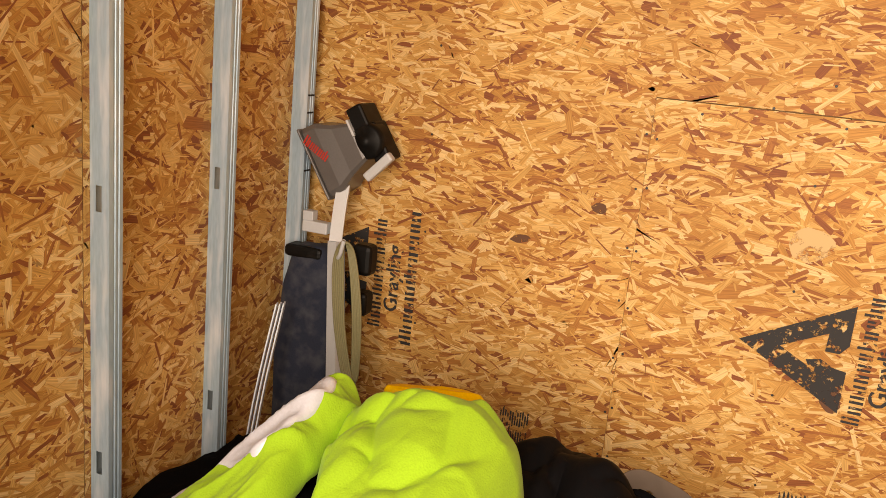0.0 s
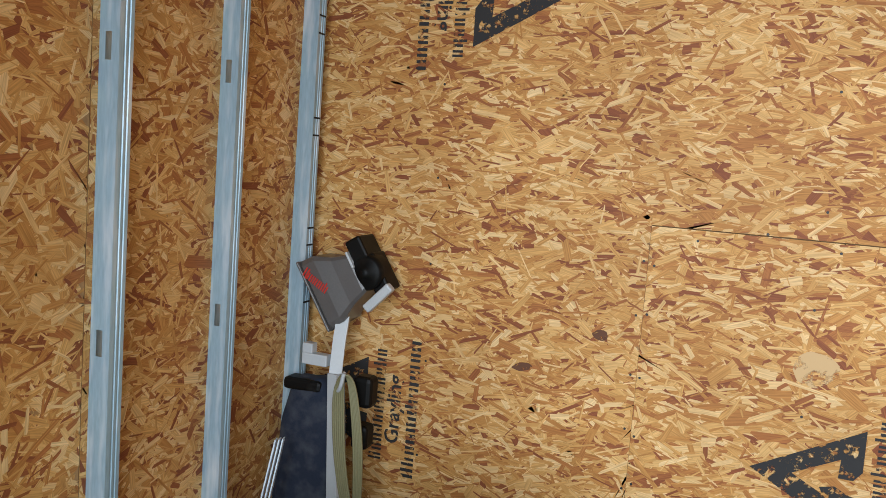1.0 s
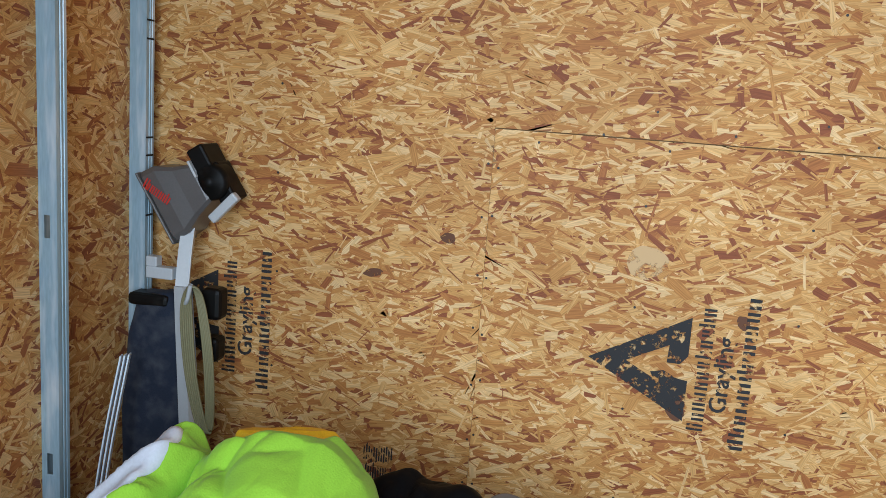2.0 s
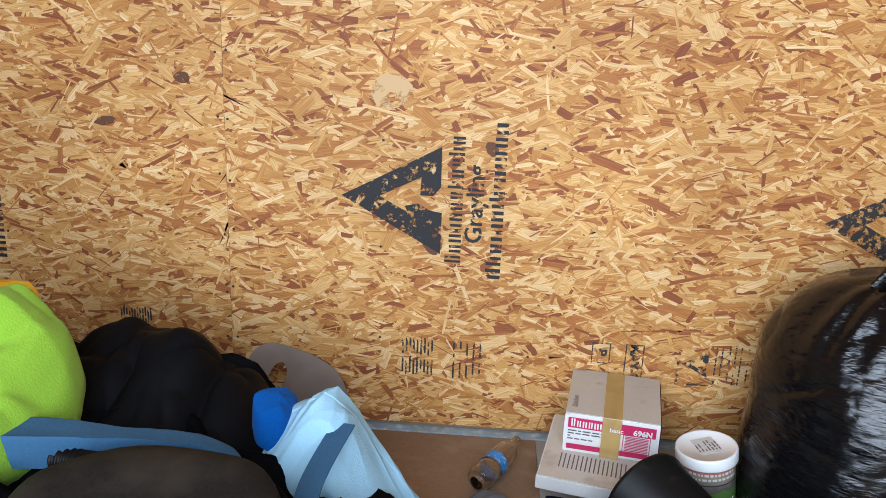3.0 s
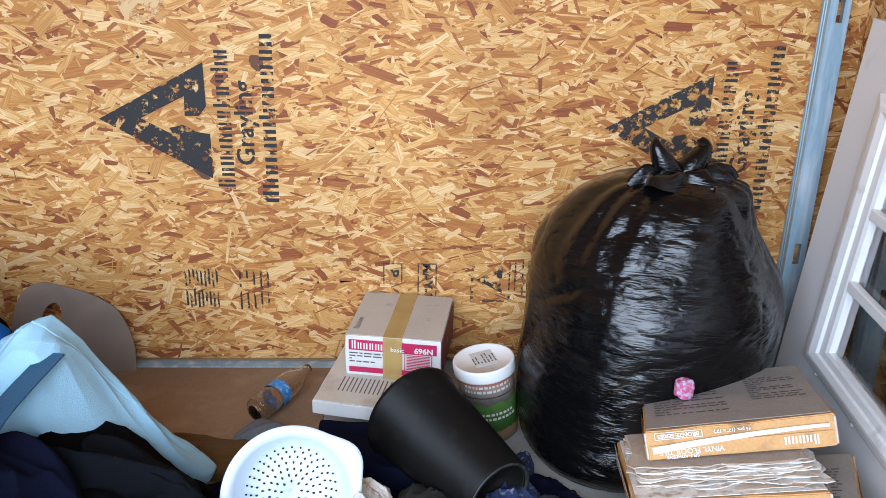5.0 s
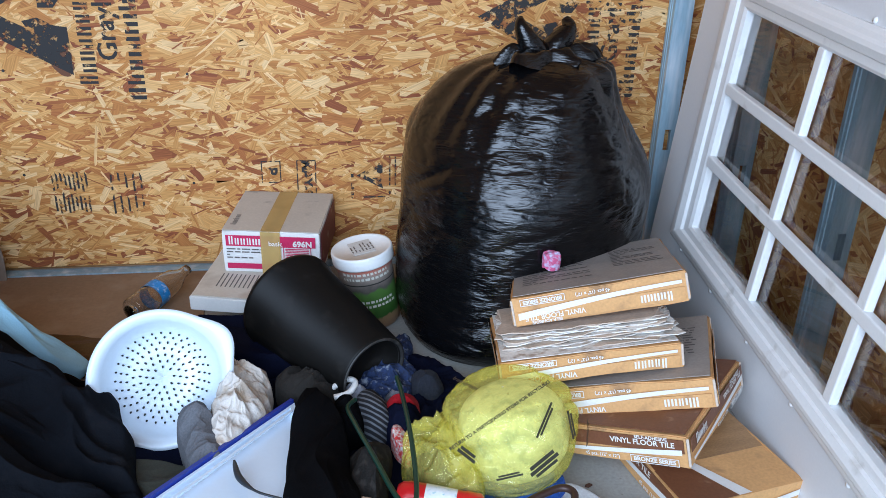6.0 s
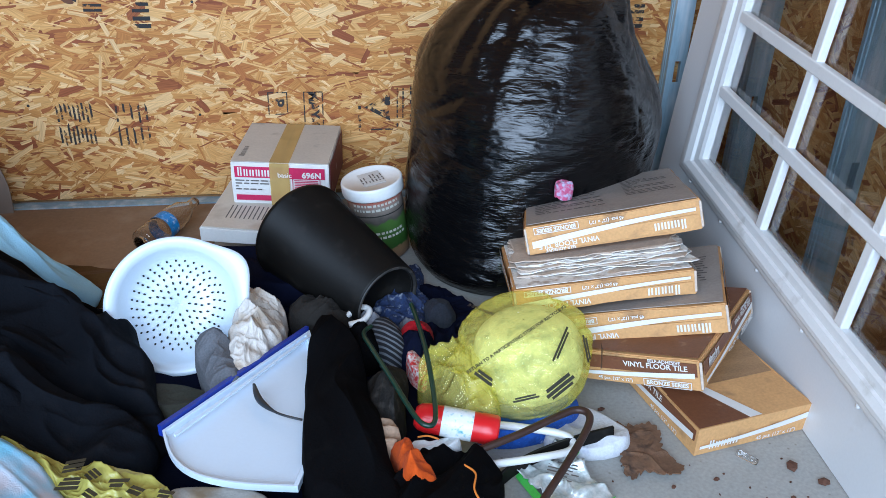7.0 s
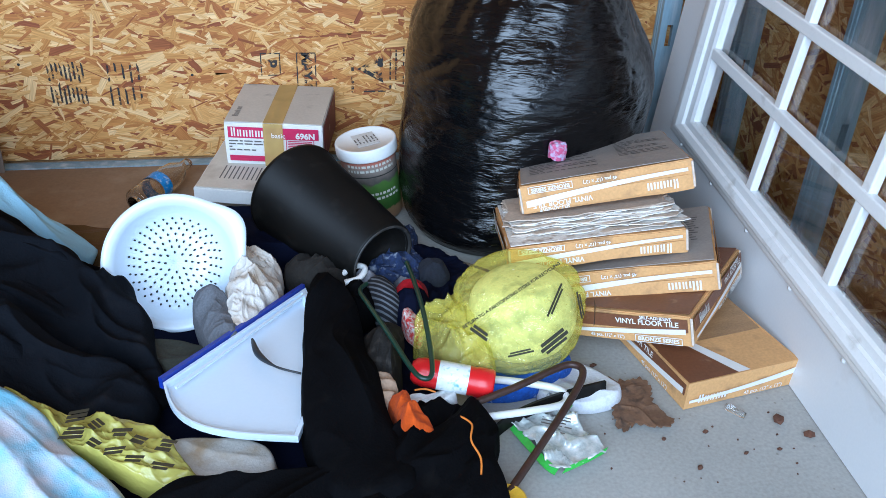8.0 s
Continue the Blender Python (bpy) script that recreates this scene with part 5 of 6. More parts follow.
SL = "loose socks by the bag"
garment("black_sock", "small black sock bunched in the clutter", "sock", BLACKC, [(0.664, 1.440), (0.704, 1.447), (0.711, 1.372), (0.677, 1.341), (0.653, 1.380)], 0.03, 0.012, 28, 20, 186, nr=20, na=80, puff=0.03, along=0.6, group=SL)
garment("navy_sock", "small navy sock rolled in the clutter", "sock", NAVY, [(0.755, 1.398), (0.805, 1.414), (0.821, 1.365), (0.782, 1.324), (0.751, 1.353)], 0.03, 0.012, 28, 60, 187, nr=20, na=80, puff=0.035, along=0.6, group=SL)
garment("grey_sock", "slate grey sock at the foot of the sack", "sock", fabric("slate_cloth", (0.028, 0.031, 0.042), vary=0.3), [(0.816, 1.545), (0.866, 1.551), (0.882, 1.507), (0.848, 1.476), (0.817, 1.490)], 0.03, 0.012, 28, 0, 188, nr=20, na=80, puff=0.03, along=0.6, group=SL)
garment("pale_sock", "pale grey cotton sock beside the white hanger", "sock", fabric("pale_cotton", (0.17, 0.17, 0.19), vary=0.25), [(0.677, 1.486), (0.707, 1.492), (0.728, 1.452), (0.709, 1.432), (0.679, 1.441)], 0.03, 0.012, 30, 40, 189, nr=18, na=70, puff=0.03, along=0.6, group=SL)
garment("pale_sock", "off-white sock end by the striped sock", "sock", MATS["pale_cotton"], [(0.753, 1.468), (0.793, 1.474), (0.804, 1.439), (0.769, 1.428)], 0.03, 0.012, 30, 10, 190, nr=18, na=70, puff=0.028, along=0.6, group=SL)
garment("red_sock", "red sock among dark socks", "sock", fabric("red_cloth", (0.30, 0.010, 0.016)), [(0.755, 1.413), (0.784, 1.439), (0.819, 1.430), (0.810, 1.395), (0.761, 1.378)], 0.04, 0.010, 26, 20, 86, nr=20, na=80, puff=0.035)
STRIPE, nt, bs = nodes_of("striped_knit")
tcs, wv = node(nt, "ShaderNodeTexCoord"), nt.nodes.new("ShaderNodeTexWave")
wv.bands_direction = "DIAGONAL"
wv.inputs["Scale"].default_value, wv.inputs["Distortion"].default_value = 42, 1.0
nt.links.new(tcs.outputs["Object"], wv.inputs["Vector"])
rp = ramp(nt, [(0.55, (0.006, 0.007, 0.011)), (0.78, (0.13, 0.14, 0.16))])
nt.links.new(wv.outputs[1], rp.inputs[0])
nt.links.new(rp.outputs[0], bs.inputs["Base Color"])
bs.inputs["Roughness"].default_value = 0.9
garment("striped_sock", "black and grey striped sock in the heap", "sock", STRIPE, [(0.703, 1.457), (0.733, 1.457), (0.763, 1.373), (0.750, 1.338), (0.722, 1.347), (0.704, 1.402)], 0.035, 0.008, 20, -50, 87, nr=24, na=90, puff=0.035)
garment("white_rag", "crumpled off-white cotton beside the colander", "rag", WHITEC, [(0.469, 1.580), (0.515, 1.571), (0.545, 1.487), (0.526, 1.352), (0.483, 1.280), (0.451, 1.284), (0.444, 1.414), (0.441, 1.514)], 0.045, 0.024, 20, 65, 88, nr=80, na=260, rim=0.03, puff=0.045, along=1.0, fine=0.15)
garment("grey_sock", "heather grey sock hanging into the colander", "sock", DENIMGREY, [(0.388, 1.403), (0.417, 1.419), (0.456, 1.365), (0.471, 1.305), (0.464, 1.255), (0.436, 1.244), (0.412, 1.263), (0.390, 1.333)], 0.035, 0.022, 15, 20, 89, nr=50, na=180, rim=0.03, puff=0.038, along=0.7, fine=0.12)
garment("green_sock", "dark olive sock under the colander", "sock", fabric("olive_cloth", (0.05, 0.052, 0.042)), [(0.300, 1.285), (0.382, 1.295), (0.453, 1.280), (0.435, 1.220), (0.325, 1.215)], 0.0, 0.014, 14, 0, 90, nr=24, na=90)
garment("orange_cloth", "orange cloth twisted in the heap", "cloth", fabric("orange_cloth", (0.50, 0.075, 0.010)), [(0.701, 1.086), (0.729, 1.097), (0.751, 1.043), (0.767, 1.008), (0.743, 0.957), (0.717, 0.992), (0.703, 1.031)], 0.045, 0.018, 30, 70, 91, nr=40, na=140, rim=0.03, puff=0.045, along=0.6)
garment("blue_bandana", "blue bandana crumpled on the concrete", "bandana", surface("blue_cotton", (0.02, 0.08, 0.38), 0.85, vary=0.4, coarse=60, dirt=(0.5, 0.55, 0.65), dirt_at=0.72), [(0.857, 1.186), (0.925, 1.238), (1.024, 1.260), (1.046, 1.201), (0.988, 1.149), (0.888, 1.137)], 0.03, 0.016, 16, 20, 92, nr=26, na=110)
garment("white_sock", "white sock lying on the concrete", "sock", fabric("white_sock", (0.62, 0.63, 0.66), dirt=(0.2, 0.24, 0.4), dirt_at=0.7), [(0.987, 1.179), (1.056, 1.211), (1.118, 1.143), (1.089, 1.102), (1.009, 1.110), (0.968, 1.139)], 0.02, 0.012, 16, -30, 93, nr=22, na=90)
garment("printed_towel", "white and sky-blue printed bath towel", "towel", surface("blue_print_towel", (0.19, 0.44, 0.60), 0.95, vary=0.2, fine=500, coarse=7, bump=0.5, dirt=(0.50, 0.49, 0.54), dirt_at=0.53, sheen=0.1), [(0.0, 1.05), (0.170, 1.056), (0.273, 0.969), (0.365, 0.882), (0.399, 0.763), (0.1, 0.7), (-0.08, 0.8)], 0.032, 0.024, 14, -40, 94, group="")
garment("white_pad", "white padded cloth under the yellow bag", "cloth", WHITEC, [(0.381, 1.032), (0.461, 1.039), (0.521, 1.016), (0.533, 0.966), (0.474, 0.925), (0.394, 0.933)], 0.012, 0.007, 8, 0, 95, nr=22, na=90)

# ---- colander ----
WHITEPL = surface("white_plastic", (0.70, 0.79, 0.88), 0.32, vary=0.03, bump=0.02, dirt=(0.62, 0.64, 0.66), dirt_at=0.76)
col = thing("colander", "white plastic colander tipped among the clothes", "colander", pose(0.356, 1.422, 0.143, 61, 2, 8) @ Matrix.Scale(0.93, 4))
cprof = [(0.134, 0.002), (0.134, 0.006), (0.127, 0.008), (0.116, 0.004), (0.110, -0.012), (0.098, -0.045), (0.080, -0.066), (0.055, -0.075), (0.0001, -0.077)]
vs, fs = lathe(cprof, 96)
vs = [Vector(v) for v in vs]
for v in vs[:96 * 3]:
    a = math.atan2(v.y, v.x)
    k = 1 + 0.15 * max(0, math.cos(2 * (a - 0.55))) ** 5
    v.x, v.y = v.x * k, v.y * k
me = mesh_of("bowl", vs, fs, WHITEPL, True)
bowl = part("bowl", me, None, col)
solid = bowl.modifiers.new("wall", "SOLIDIFY")
solid.thickness = 0.003
bm = bmesh.new()
bmesh.ops.create_circle(bm, cap_ends=True, radius=0.0021, segments=8)
hole_mesh = bpy.data.meshes.new("drain_hole")
bm.to_mesh(hole_mesh)
bm.free()
hole_mesh.materials.append(DARK)
for ringr, z, n in ((0.020, -0.0735, 8), (0.032, -0.0732, 14), (0.044, -0.0728, 20), (0.057, -0.0705, 24), (0.0685, -0.0665, 28), (0.079, -0.0615, 30), (0.088, -0.054, 32)):
    tilt = max(0, (ringr - 0.05) / 0.04) * 0.75
    for i in range(n):
        a = 2 * math.pi * i / n + ringr * 40
        part("drain_hole", hole_mesh, None, col, m=Matrix.Rotation(a, 4, "Z") @ Matrix.Translation((ringr, 0, z + 0.0012)) @ Matrix.Rotation(-tilt, 4, "Y") @ Matrix.Diagonal((1.5, 1, 1, 1)))

# ---- fan-shaped tray with a blue edge ----
fanw = surface("fan_plastic", (0.70, 0.82, 0.95), 0.4, vary=0.02, bump=0.02, dirt=(0.6, 0.62, 0.66), dirt_at=0.78)
EDGEBLUE = surface("edge_blue", (0.015, 0.035, 0.30), 0.45)
tr = thing("fan_shaped_tray", "white fan-shaped plastic tray with royal blue edge", "tray")
T, Lc, Bc, Ap = Vector((0.585, 1.438, 0.062)), Vector((0.368, 1.117, 0.112)), Vector((0.567, 0.992, 0.098)), Vector((0.626, 1.209, 0.07))
arc = [Lc + (Bc - Lc) * t + Vector((-0.045, -0.035, 0)) * math.sin(math.pi * t) for t in np.linspace(0, 1, 16)]
nrm = (Lc - T).cross(Bc - T).normalized()
outl = [p - nrm * nrm.dot(p - T) for p in [T] + arc + [Ap]]
bm = bmesh.new()
upv = Vector((0, -0.25, 1)).normalized()
cen = sum(outl, Vector()) / len(outl)
lo = [bm.verts.new(p - upv * 0.012) for p in outl]
hi = [bm.verts.new(p + upv * 0.004) for p in outl]
inn = [bm.verts.new(p + (cen - p) * 0.05 + upv * 0.004) for p in outl]
dip = [bm.verts.new(p + (cen - p) * 0.08 - upv * 0.006) for p in outl]
n = len(outl)
for i in range(n):
    j = (i + 1) % n
    for a, b in ((lo, hi), (hi, inn), (inn, dip)):
        bm.faces.new((a[i], a[j], b[j], b[i]))
bm.faces.new(dip)
bm.faces.new(lo[::-1])
part("tray_body", bm, fanw, tr)
part("blue_edge", strap([(T + Vector((-0.004, 0.003, 0.0)), (0, 0, 1)), ((T + Lc) / 2 + Vector((-0.004, 0.003, 0.0)), (0, 0, 1)), (Lc + Vector((-0.004, 0.003, 0.0)), (0, 0, 1))], 0.020, 0.007), EDGEBLUE, tr, "royal blue edge strip")
part("rib", strap([(T * 0.94 + Bc * 0.06 + upv * 0.004, (1, -1, 0)), (Lc * 0.9 + Bc * 0.1 + upv * 0.004, (1, -1, 0))], 0.005, 0.004), fanw, tr)
wire = thing("wire_scrap", "thin dark wire scrap on the white tray", "wire")
part("strand", mesh_of("strand", *tube([(0.495, 1.231, 0.103), (0.506, 1.191, 0.101), (0.534, 1.157, 0.100), (0.573, 1.138, 0.098)], lambda t: 0.002 + 0.0035 * math.sin(math.pi * min(1, t * 1.6)) * (t < 0.62), 8), surface("wire_dark", (0.02, 0.025, 0.03), 0.4), True), None, wire)

# ---- yellow shopping bags ----
YFILM = film_material("yellow_film", (0.93, 0.83, 0.20), 0.67, 0.09, 40, 1.0)
INKY = surface("bag_print", (0.035, 0.032, 0.02), 0.4)
yb = thing("shopping_bag", "knotted translucent yellow shopping bag puffed with air", "bag", pose(0.964, 1.262, 0.018, 0, -8, 0))
prof = [(0.06, 0.06, 0.002, -0.01, 0), (0.108, 0.105, 0.03, 0, 0), (0.126, 0.114, 0.08, 0.0, 0), (0.117, 0.105, 0.135, 0.0, 0.0), (0.082, 0.08, 0.168, 0.0, 0), (0.03, 0.03, 0.176, 0.0, 0), (0.002, 0.002, 0.177, 0, 0)]
part("bulge", mesh_of("bulge", *film_body(prof, 240, 28, 6, 0.019, 0.0125, crease_dir=(0.8, 1.2, 1.2), swell=9), YFILM, True), None, yb)
part("contents", mesh_of("contents", *film_body([(p[0] * 0.80, p[1] * 0.80, 0.012 + p[2] * 0.84, p[3] + 0.008, p[4]) for p in prof], 120, 14, 8, 0.010, 0.003), surface("mixed_rubbish", (0.84, 0.88, 0.92), 0.5, vary=0.25, coarse=14, dirt=(0.30, 0.38, 0.45), dirt_at=0.60), True), None, yb, "pale rubbish inside the bag")
part("gathered_handle", mesh_of("gathered_handle", *cloth([(-0.14, 0.06), (-0.08, 0.06), (-0.06, -0.06), (-0.08, -0.13), (-0.13, -0.11), (-0.185, -0.02), (-0.185, 0.05)], 0.07, 0.034, 24, 30, 17, base=lambda x, y: 0.0, nr=44, na=150, rim=0.03, along=0.6, puff=0.02), YFILM, True), None, yb)


def on_bulge(az, el, r=(0.127, 0.126, 0.090), c=(0, 0, 0.088), spin=0.0):
    d = Vector((math.cos(el) * math.cos(az), math.cos(el) * math.sin(az), math.sin(el)))
    p = Vector((c[0] + r[0] * d.x, c[1] + r[1] * d.y, c[2] + r[2] * d.z)) + d * 0.012
    return Matrix.Translation(p) @ d.to_track_quat("Z", "Y").to_matrix().to_4x4() @ pose(0, 0, 0, 0, 0, spin)


def blocks(w, h, rng):
    """A printed mark: two or three plain solid bars."""
    bm = bmesh.new()
    y = -h / 2
    for k in range(rng.choice([2, 2, 3])):
        t, a = h * rng.uniform(0.24, 0.4), w / 2 * rng.uniform(0.55, 1.0)
        bm.faces.new([bm.verts.new(p) for p in ((-a, y, 0), (a, y, 0), (a, y + t, 0), (-a, y + t, 0))])
        y += t + h * 0.1
    return bm


lettering("print", "RETURN TO A PARTICIPATING STORE FOR RECYCLING", 0.0078, INKY, yb, on_bulge(radians(-105), radians(58), spin=35), 0.0003)
lettering("print", "for career opportunities", 0.011, INKY, yb, on_bulge(radians(155), radians(62), spin=45), 0.0002)
part("brand_bar", blocks(0.06, 0.014, random.Random(3)), INKY, yb, m=on_bulge(radians(-40), radians(28), spin=60))
part("brand_bar", blocks(0.06, 0.02, random.Random(5)), INKY, yb, m=on_bulge(radians(-75), radians(12), spin=20))
part("brand_bar", blocks(0.05, 0.02, random.Random(7)), INKY, yb, m=on_bulge(radians(-25), radians(5), spin=40))
part("brand_bar", blocks(0.06, 0.012, random.Random(8)), INKY, yb, m=on_bulge(radians(-100), radians(10), spin=10))
part("brand_bar", blocks(0.07, 0.013, random.Random(18)), INKY, yb, m=on_bulge(radians(-60), radians(45), spin=30))
part("brand_bar", blocks(0.045, 0.016, random.Random(28)), INKY, yb, m=on_bulge(radians(-130), radians(25), spin=-20))
yb2 = thing("flat_shopping_bag", "flattened yellow shopping bag on the towel", "bag")
ybase = lambda x, y: heap(x, y) * 0.62 + 0.045
part("film", mesh_of("film", *cloth([(0.159, 1.076), (0.250, 1.059), (0.391, 1.013), (0.423, 0.953), (0.404, 0.923), (0.323, 0.946), (0.242, 0.998)], 0.02, 0.020, 20, -30, 97, rim=0.02, nr=60, na=200, base=ybase, along=0.7, fine=0.2), film_material("yellow_film_flat", (0.58, 0.53, 0.12), 0.15, 0.22, 34, 0.6), True), None, yb2)
rng = random.Random(12)
for k in range(10):
    x, y = 0.270 + 0.030 * (k % 5) + rng.uniform(-.005, .005), 1.018 - 0.034 * (k // 5) - 0.014 * (k % 5)
    part("brand_bar", blocks(rng.uniform(.03, .044), 0.017, rng), INKY, yb2, m=pose(x, y, ybase(x, y) + 0.050, 6, -14, rng.uniform(-60, 0)))

# ---- drinks bottle ----
CLEAR = glass_material("clear_plastic", (0.97, 0.98, 0.99), 0.05)
bo = thing("drinks_bottle", "clear plastic drinks bottle with a blue label on the floor", "bottle", pose(0.206, 1.885, 0.034, -86, 0, -28))
bprof = [(0.0001, 0.004), (0.026, 0.0), (0.032, 0.006), (0.032, 0.03), (0.030, 0.034), (0.032, 0.038), (0.032, 0.06), (0.031, 0.062), (0.031, 0.10), (0.032, 0.102), (0.032, 0.125), (0.028, 0.155), (0.014, 0.185), (0.0125, 0.20), (0.0125, 0.212)]
b1 = part("bottle_body", mesh_of("bottle_body", *lathe(bprof, 40), CLEAR, True), None, bo)
b1.modifiers.new("wall", "SOLIDIFY").thickness = 0.0012
part("label", mesh_of("label", *lathe([(0.0327, 0.066), (0.0327, 0.098)], 40), surface("blue_label", (0.03, 0.22, 0.55), 0.35, vary=0.5, coarse=40, dirt=(0.75, 0.78, 0.8), dirt_at=0.66), True), None, bo, "blue wrap label")

# ---- small things round the bag ----
REDPL = surface("red_plastic", (0.58, 0.012, 0.015), 0.3, vary=0.05, bump=0.02)
p0, p1 = Vector((0.750, 1.148, 0.082)), Vector((0.881, 1.111, 0.068))
can = thing("red_bottle", "red plastic bottle with a white and teal label", "bottle", Matrix.Translation(p0) @ (p1 - p0).to_track_quat("Z", "Y").to_matrix().to_4x4())
Lr = (p1 - p0).length
part("body", mesh_of("body", *lathe([(0.0001, 0), (0.015, 0.001), (0.021, 0.008), (0.024, 0.02), (0.024, Lr - 0.03), (0.025, Lr - 0.028), (0.025, Lr - 0.004), (0.022, Lr), (0.0001, Lr)], 40), REDPL, True), None, can)
part("label", mesh_of("label", *lathe([(0.0246, 0.045), (0.0246, 0.095)], 40), surface("white_teal_label", (0.72, 0.75, 0.75), 0.4, vary=0.1, coarse=50, dirt=(0.05, 0.35, 0.38), dirt_at=0.66), True), None, can, "white and teal label")
GREENW = surface("green_wire", (0.008, 0.035, 0.022), 0.35, vary=0.2, bump=0.05)
hg = thing("wire_hanger", "dark green plastic-coated wire hanger", "hanger")
part("wire", mesh_of("wire", *tube([(0.775, 1.414, 0.125), (0.779, 1.344, 0.13), (0.780, 1.234, 0.14), (0.780, 1.143, 0.125), (0.774, 1.088, 0.118), (0.758, 1.081, 0.118), (0.742, 1.107, 0.122), (0.716, 1.192, 0.128), (0.692, 1.281, 0.125), (0.682, 1.341, 0.115), (0.696, 1.371, 0.11)], 0.0042, 10), GREENW, True), None, hg)
WHITEH = surface("hanger_white", (0.78, 0.78, 0.76), 0.3, vary=0.03)
h2 = thing("plastic_hanger", "white plastic clothes hanger half buried in clothes", "hanger")
part("hook", mesh_of("hook", *tube([(0.653, 1.460, 0.075), (0.683, 1.476, 0.085), (0.700, 1.457, 0.09), (0.687, 1.431, 0.085), (0.659, 1.425, 0.08)], 0.006, 10), WHITEH, True), None, h2)
h3 = thing("plastic_hanger", "white plastic hanger lying on the concrete", "hanger")
part("bar", mesh_of("bar", *tube([(0.848, 1.150, 0.05), (0.898, 1.145, 0.05), (0.979, 1.124, 0.045), (1.004, 1.110, 0.04), (0.995, 1.089, 0.035), (0.930, 1.073, 0.04), (0.830, 1.060, 0.045)], 0.0065, 10), WHITEH, True), None, h3)
RUST = surface("brown_coated_steel", (0.045, 0.022, 0.016), 0.45, 0.2, vary=0.3, coarse=20)
hk = thing("metal_hook", "bent brown metal rod hook on the floor", "hook")
part("rod", mesh_of("rod", *tube([(0.830, 1.070, 0.065), (0.909, 1.092, 0.075), (0.984, 1.119, 0.085), (1.014, 1.125, 0.088), (1.029, 1.110, 0.088), (1.015, 1.080, 0.082), (0.962, 1.018, 0.065), (0.894, 0.947, 0.04), (0.826, 0.875, 0.02), (0.778, 0.813, 0.012)], 0.0062, 10), RUST, True), None, hk)
rb = thing("black_strap", "flat black rubber strap on the concrete", "strap")
part("band", strap([((1.079, 1.120, 0.04), (0, .3, 1)), ((0.999, 1.105, 0.035), (0, .3, 1)), ((0.910, 1.072, 0.03), (0, .3, 1)), ((0.832, 1.015, 0.02), (0, .3, 1))], 0.02, 0.006), BLACKPL, rb)


def rag_sheet(outline, seed, amp=0.004, base=0.004, thick=0.002, ragged=0.006):
    """A thin crumpled sheet on the floor with torn edges."""
    ring = spline([(x, y, 0) for x, y in outline], 14, True)
    c = sum(ring, Vector()) / len(ring)
    na, nr = len(ring), 12
    vs, fs = [], []
    for side in (1, 0):
        for k in range(nr + 1):
            for i in range(na):
                p = c + (ring[i] - c) * max(0.001, k / nr)
                if k == nr:
                    p += (p - c).normalized() * ragged * noise.noise(Vector((p.x * 120, p.y * 120, seed)))
                z = base + amp * (noise.noise(Vector((p.x * 32, p.y * 32, seed))) + 1.0) + amp * 0.8 * ridge(Vector((p.x * 22, p.y * 22, 0)), seed)
                vs.append((p.x, p.y, z + thick * side))
    o = (nr + 1) * na
    for k in range(nr):
        for i in range(na):
            j = (i + 1) % na
            fs.append((k * na + i, (k + 1) * na + i, (k + 1) * na + j, k * na + j))
            fs.append((o + k * na + i, o + k * na + j, o + (k + 1) * na + j, o + (k + 1) * na + i))
    for i in range(na):
        j = (i + 1) % na
        fs.append((nr * na + i, o + nr * na + i, o + nr * na + j, nr * na + j))
    return vs, fs


tagged(part("torn_cardboard", mesh_of("torn_cardboard", *rag_sheet([(1.099, 1.172), (1.127, 1.168), (1.167, 1.166), (1.176, 1.145), (1.164, 1.104), (1.181, 1.055), (1.151, 1.044), (1.116, 1.058), (1.091, 1.042), (1.081, 1.062), (1.091, 1.112)], 3, 0.004, ragged=0.012), surface("soiled_card", (0.16, 0.085, 0.045), 0.9, vary=0.35, coarse=22, dirt=(0.05, 0.03, 0.02), dirt_at=0.6)), None), "torn piece of soiled brown cardboard on concrete", "cardboard")
wp = thing("snack_wrapper", "crumpled silver and green snack wrapper on the concrete", "wrapper")
part("film", mesh_of("film", *rag_sheet([(0.905, 1.067), (0.929, 1.093), (0.984, 1.119), (1.014, 1.120), (1.010, 1.080), (1.032, 1.020), (1.043, 0.996), (0.993, 0.974), (0.948, 0.963), (0.932, 1.018)], 5, 0.014, thick=0.0015), surface("foil_print", (0.55, 0.60, 0.58), 0.25, 0.35, vary=0.25, coarse=40, bump=0.3, dirt=(0.75, 0.76, 0.74), dirt_at=0.55), True), None, wp)
for q in (((0.906, 1.065, 0.018), (0.922, 1.017, 0.019), (0.938, 0.978, 0.017), (0.951, 0.962, 0.015)), ((0.963, 0.963, 0.015), (1.003, 0.978, 0.016), (1.041, 0.996, 0.016)), ((0.984, 1.119, 0.018), (1.014, 1.120, 0.018), (1.012, 1.095, 0.02))):
    part("green_edge", strap([(Vector(p), Vector((0.5, 0.5, 0.2))) for p in q], 0.014, 0.002), surface("wrapper_green", (0.08, 0.42, 0.06), 0.3), wp, "bright green printed edge")
part("print_bar", text_block(0.05, 0.045, 6, random.Random(3)), GREYPRINT, wp, m=pose(0.976, 1.054, 0.026, 0, 0, -25))
bt = thing("clear_vial", "small clear plastic vial on the floor", "vial", pose(1.288, 1.085, 0.006, 0, 90, -52))
part("tube_body", mesh_of("tube_body", *lathe([(0.0001, 0), (0.005, 0.0), (0.006, 0.003), (0.006, 0.032), (0.005, 0.036), (0.0001, 0.036)], 20), CLEAR, True), None, bt)
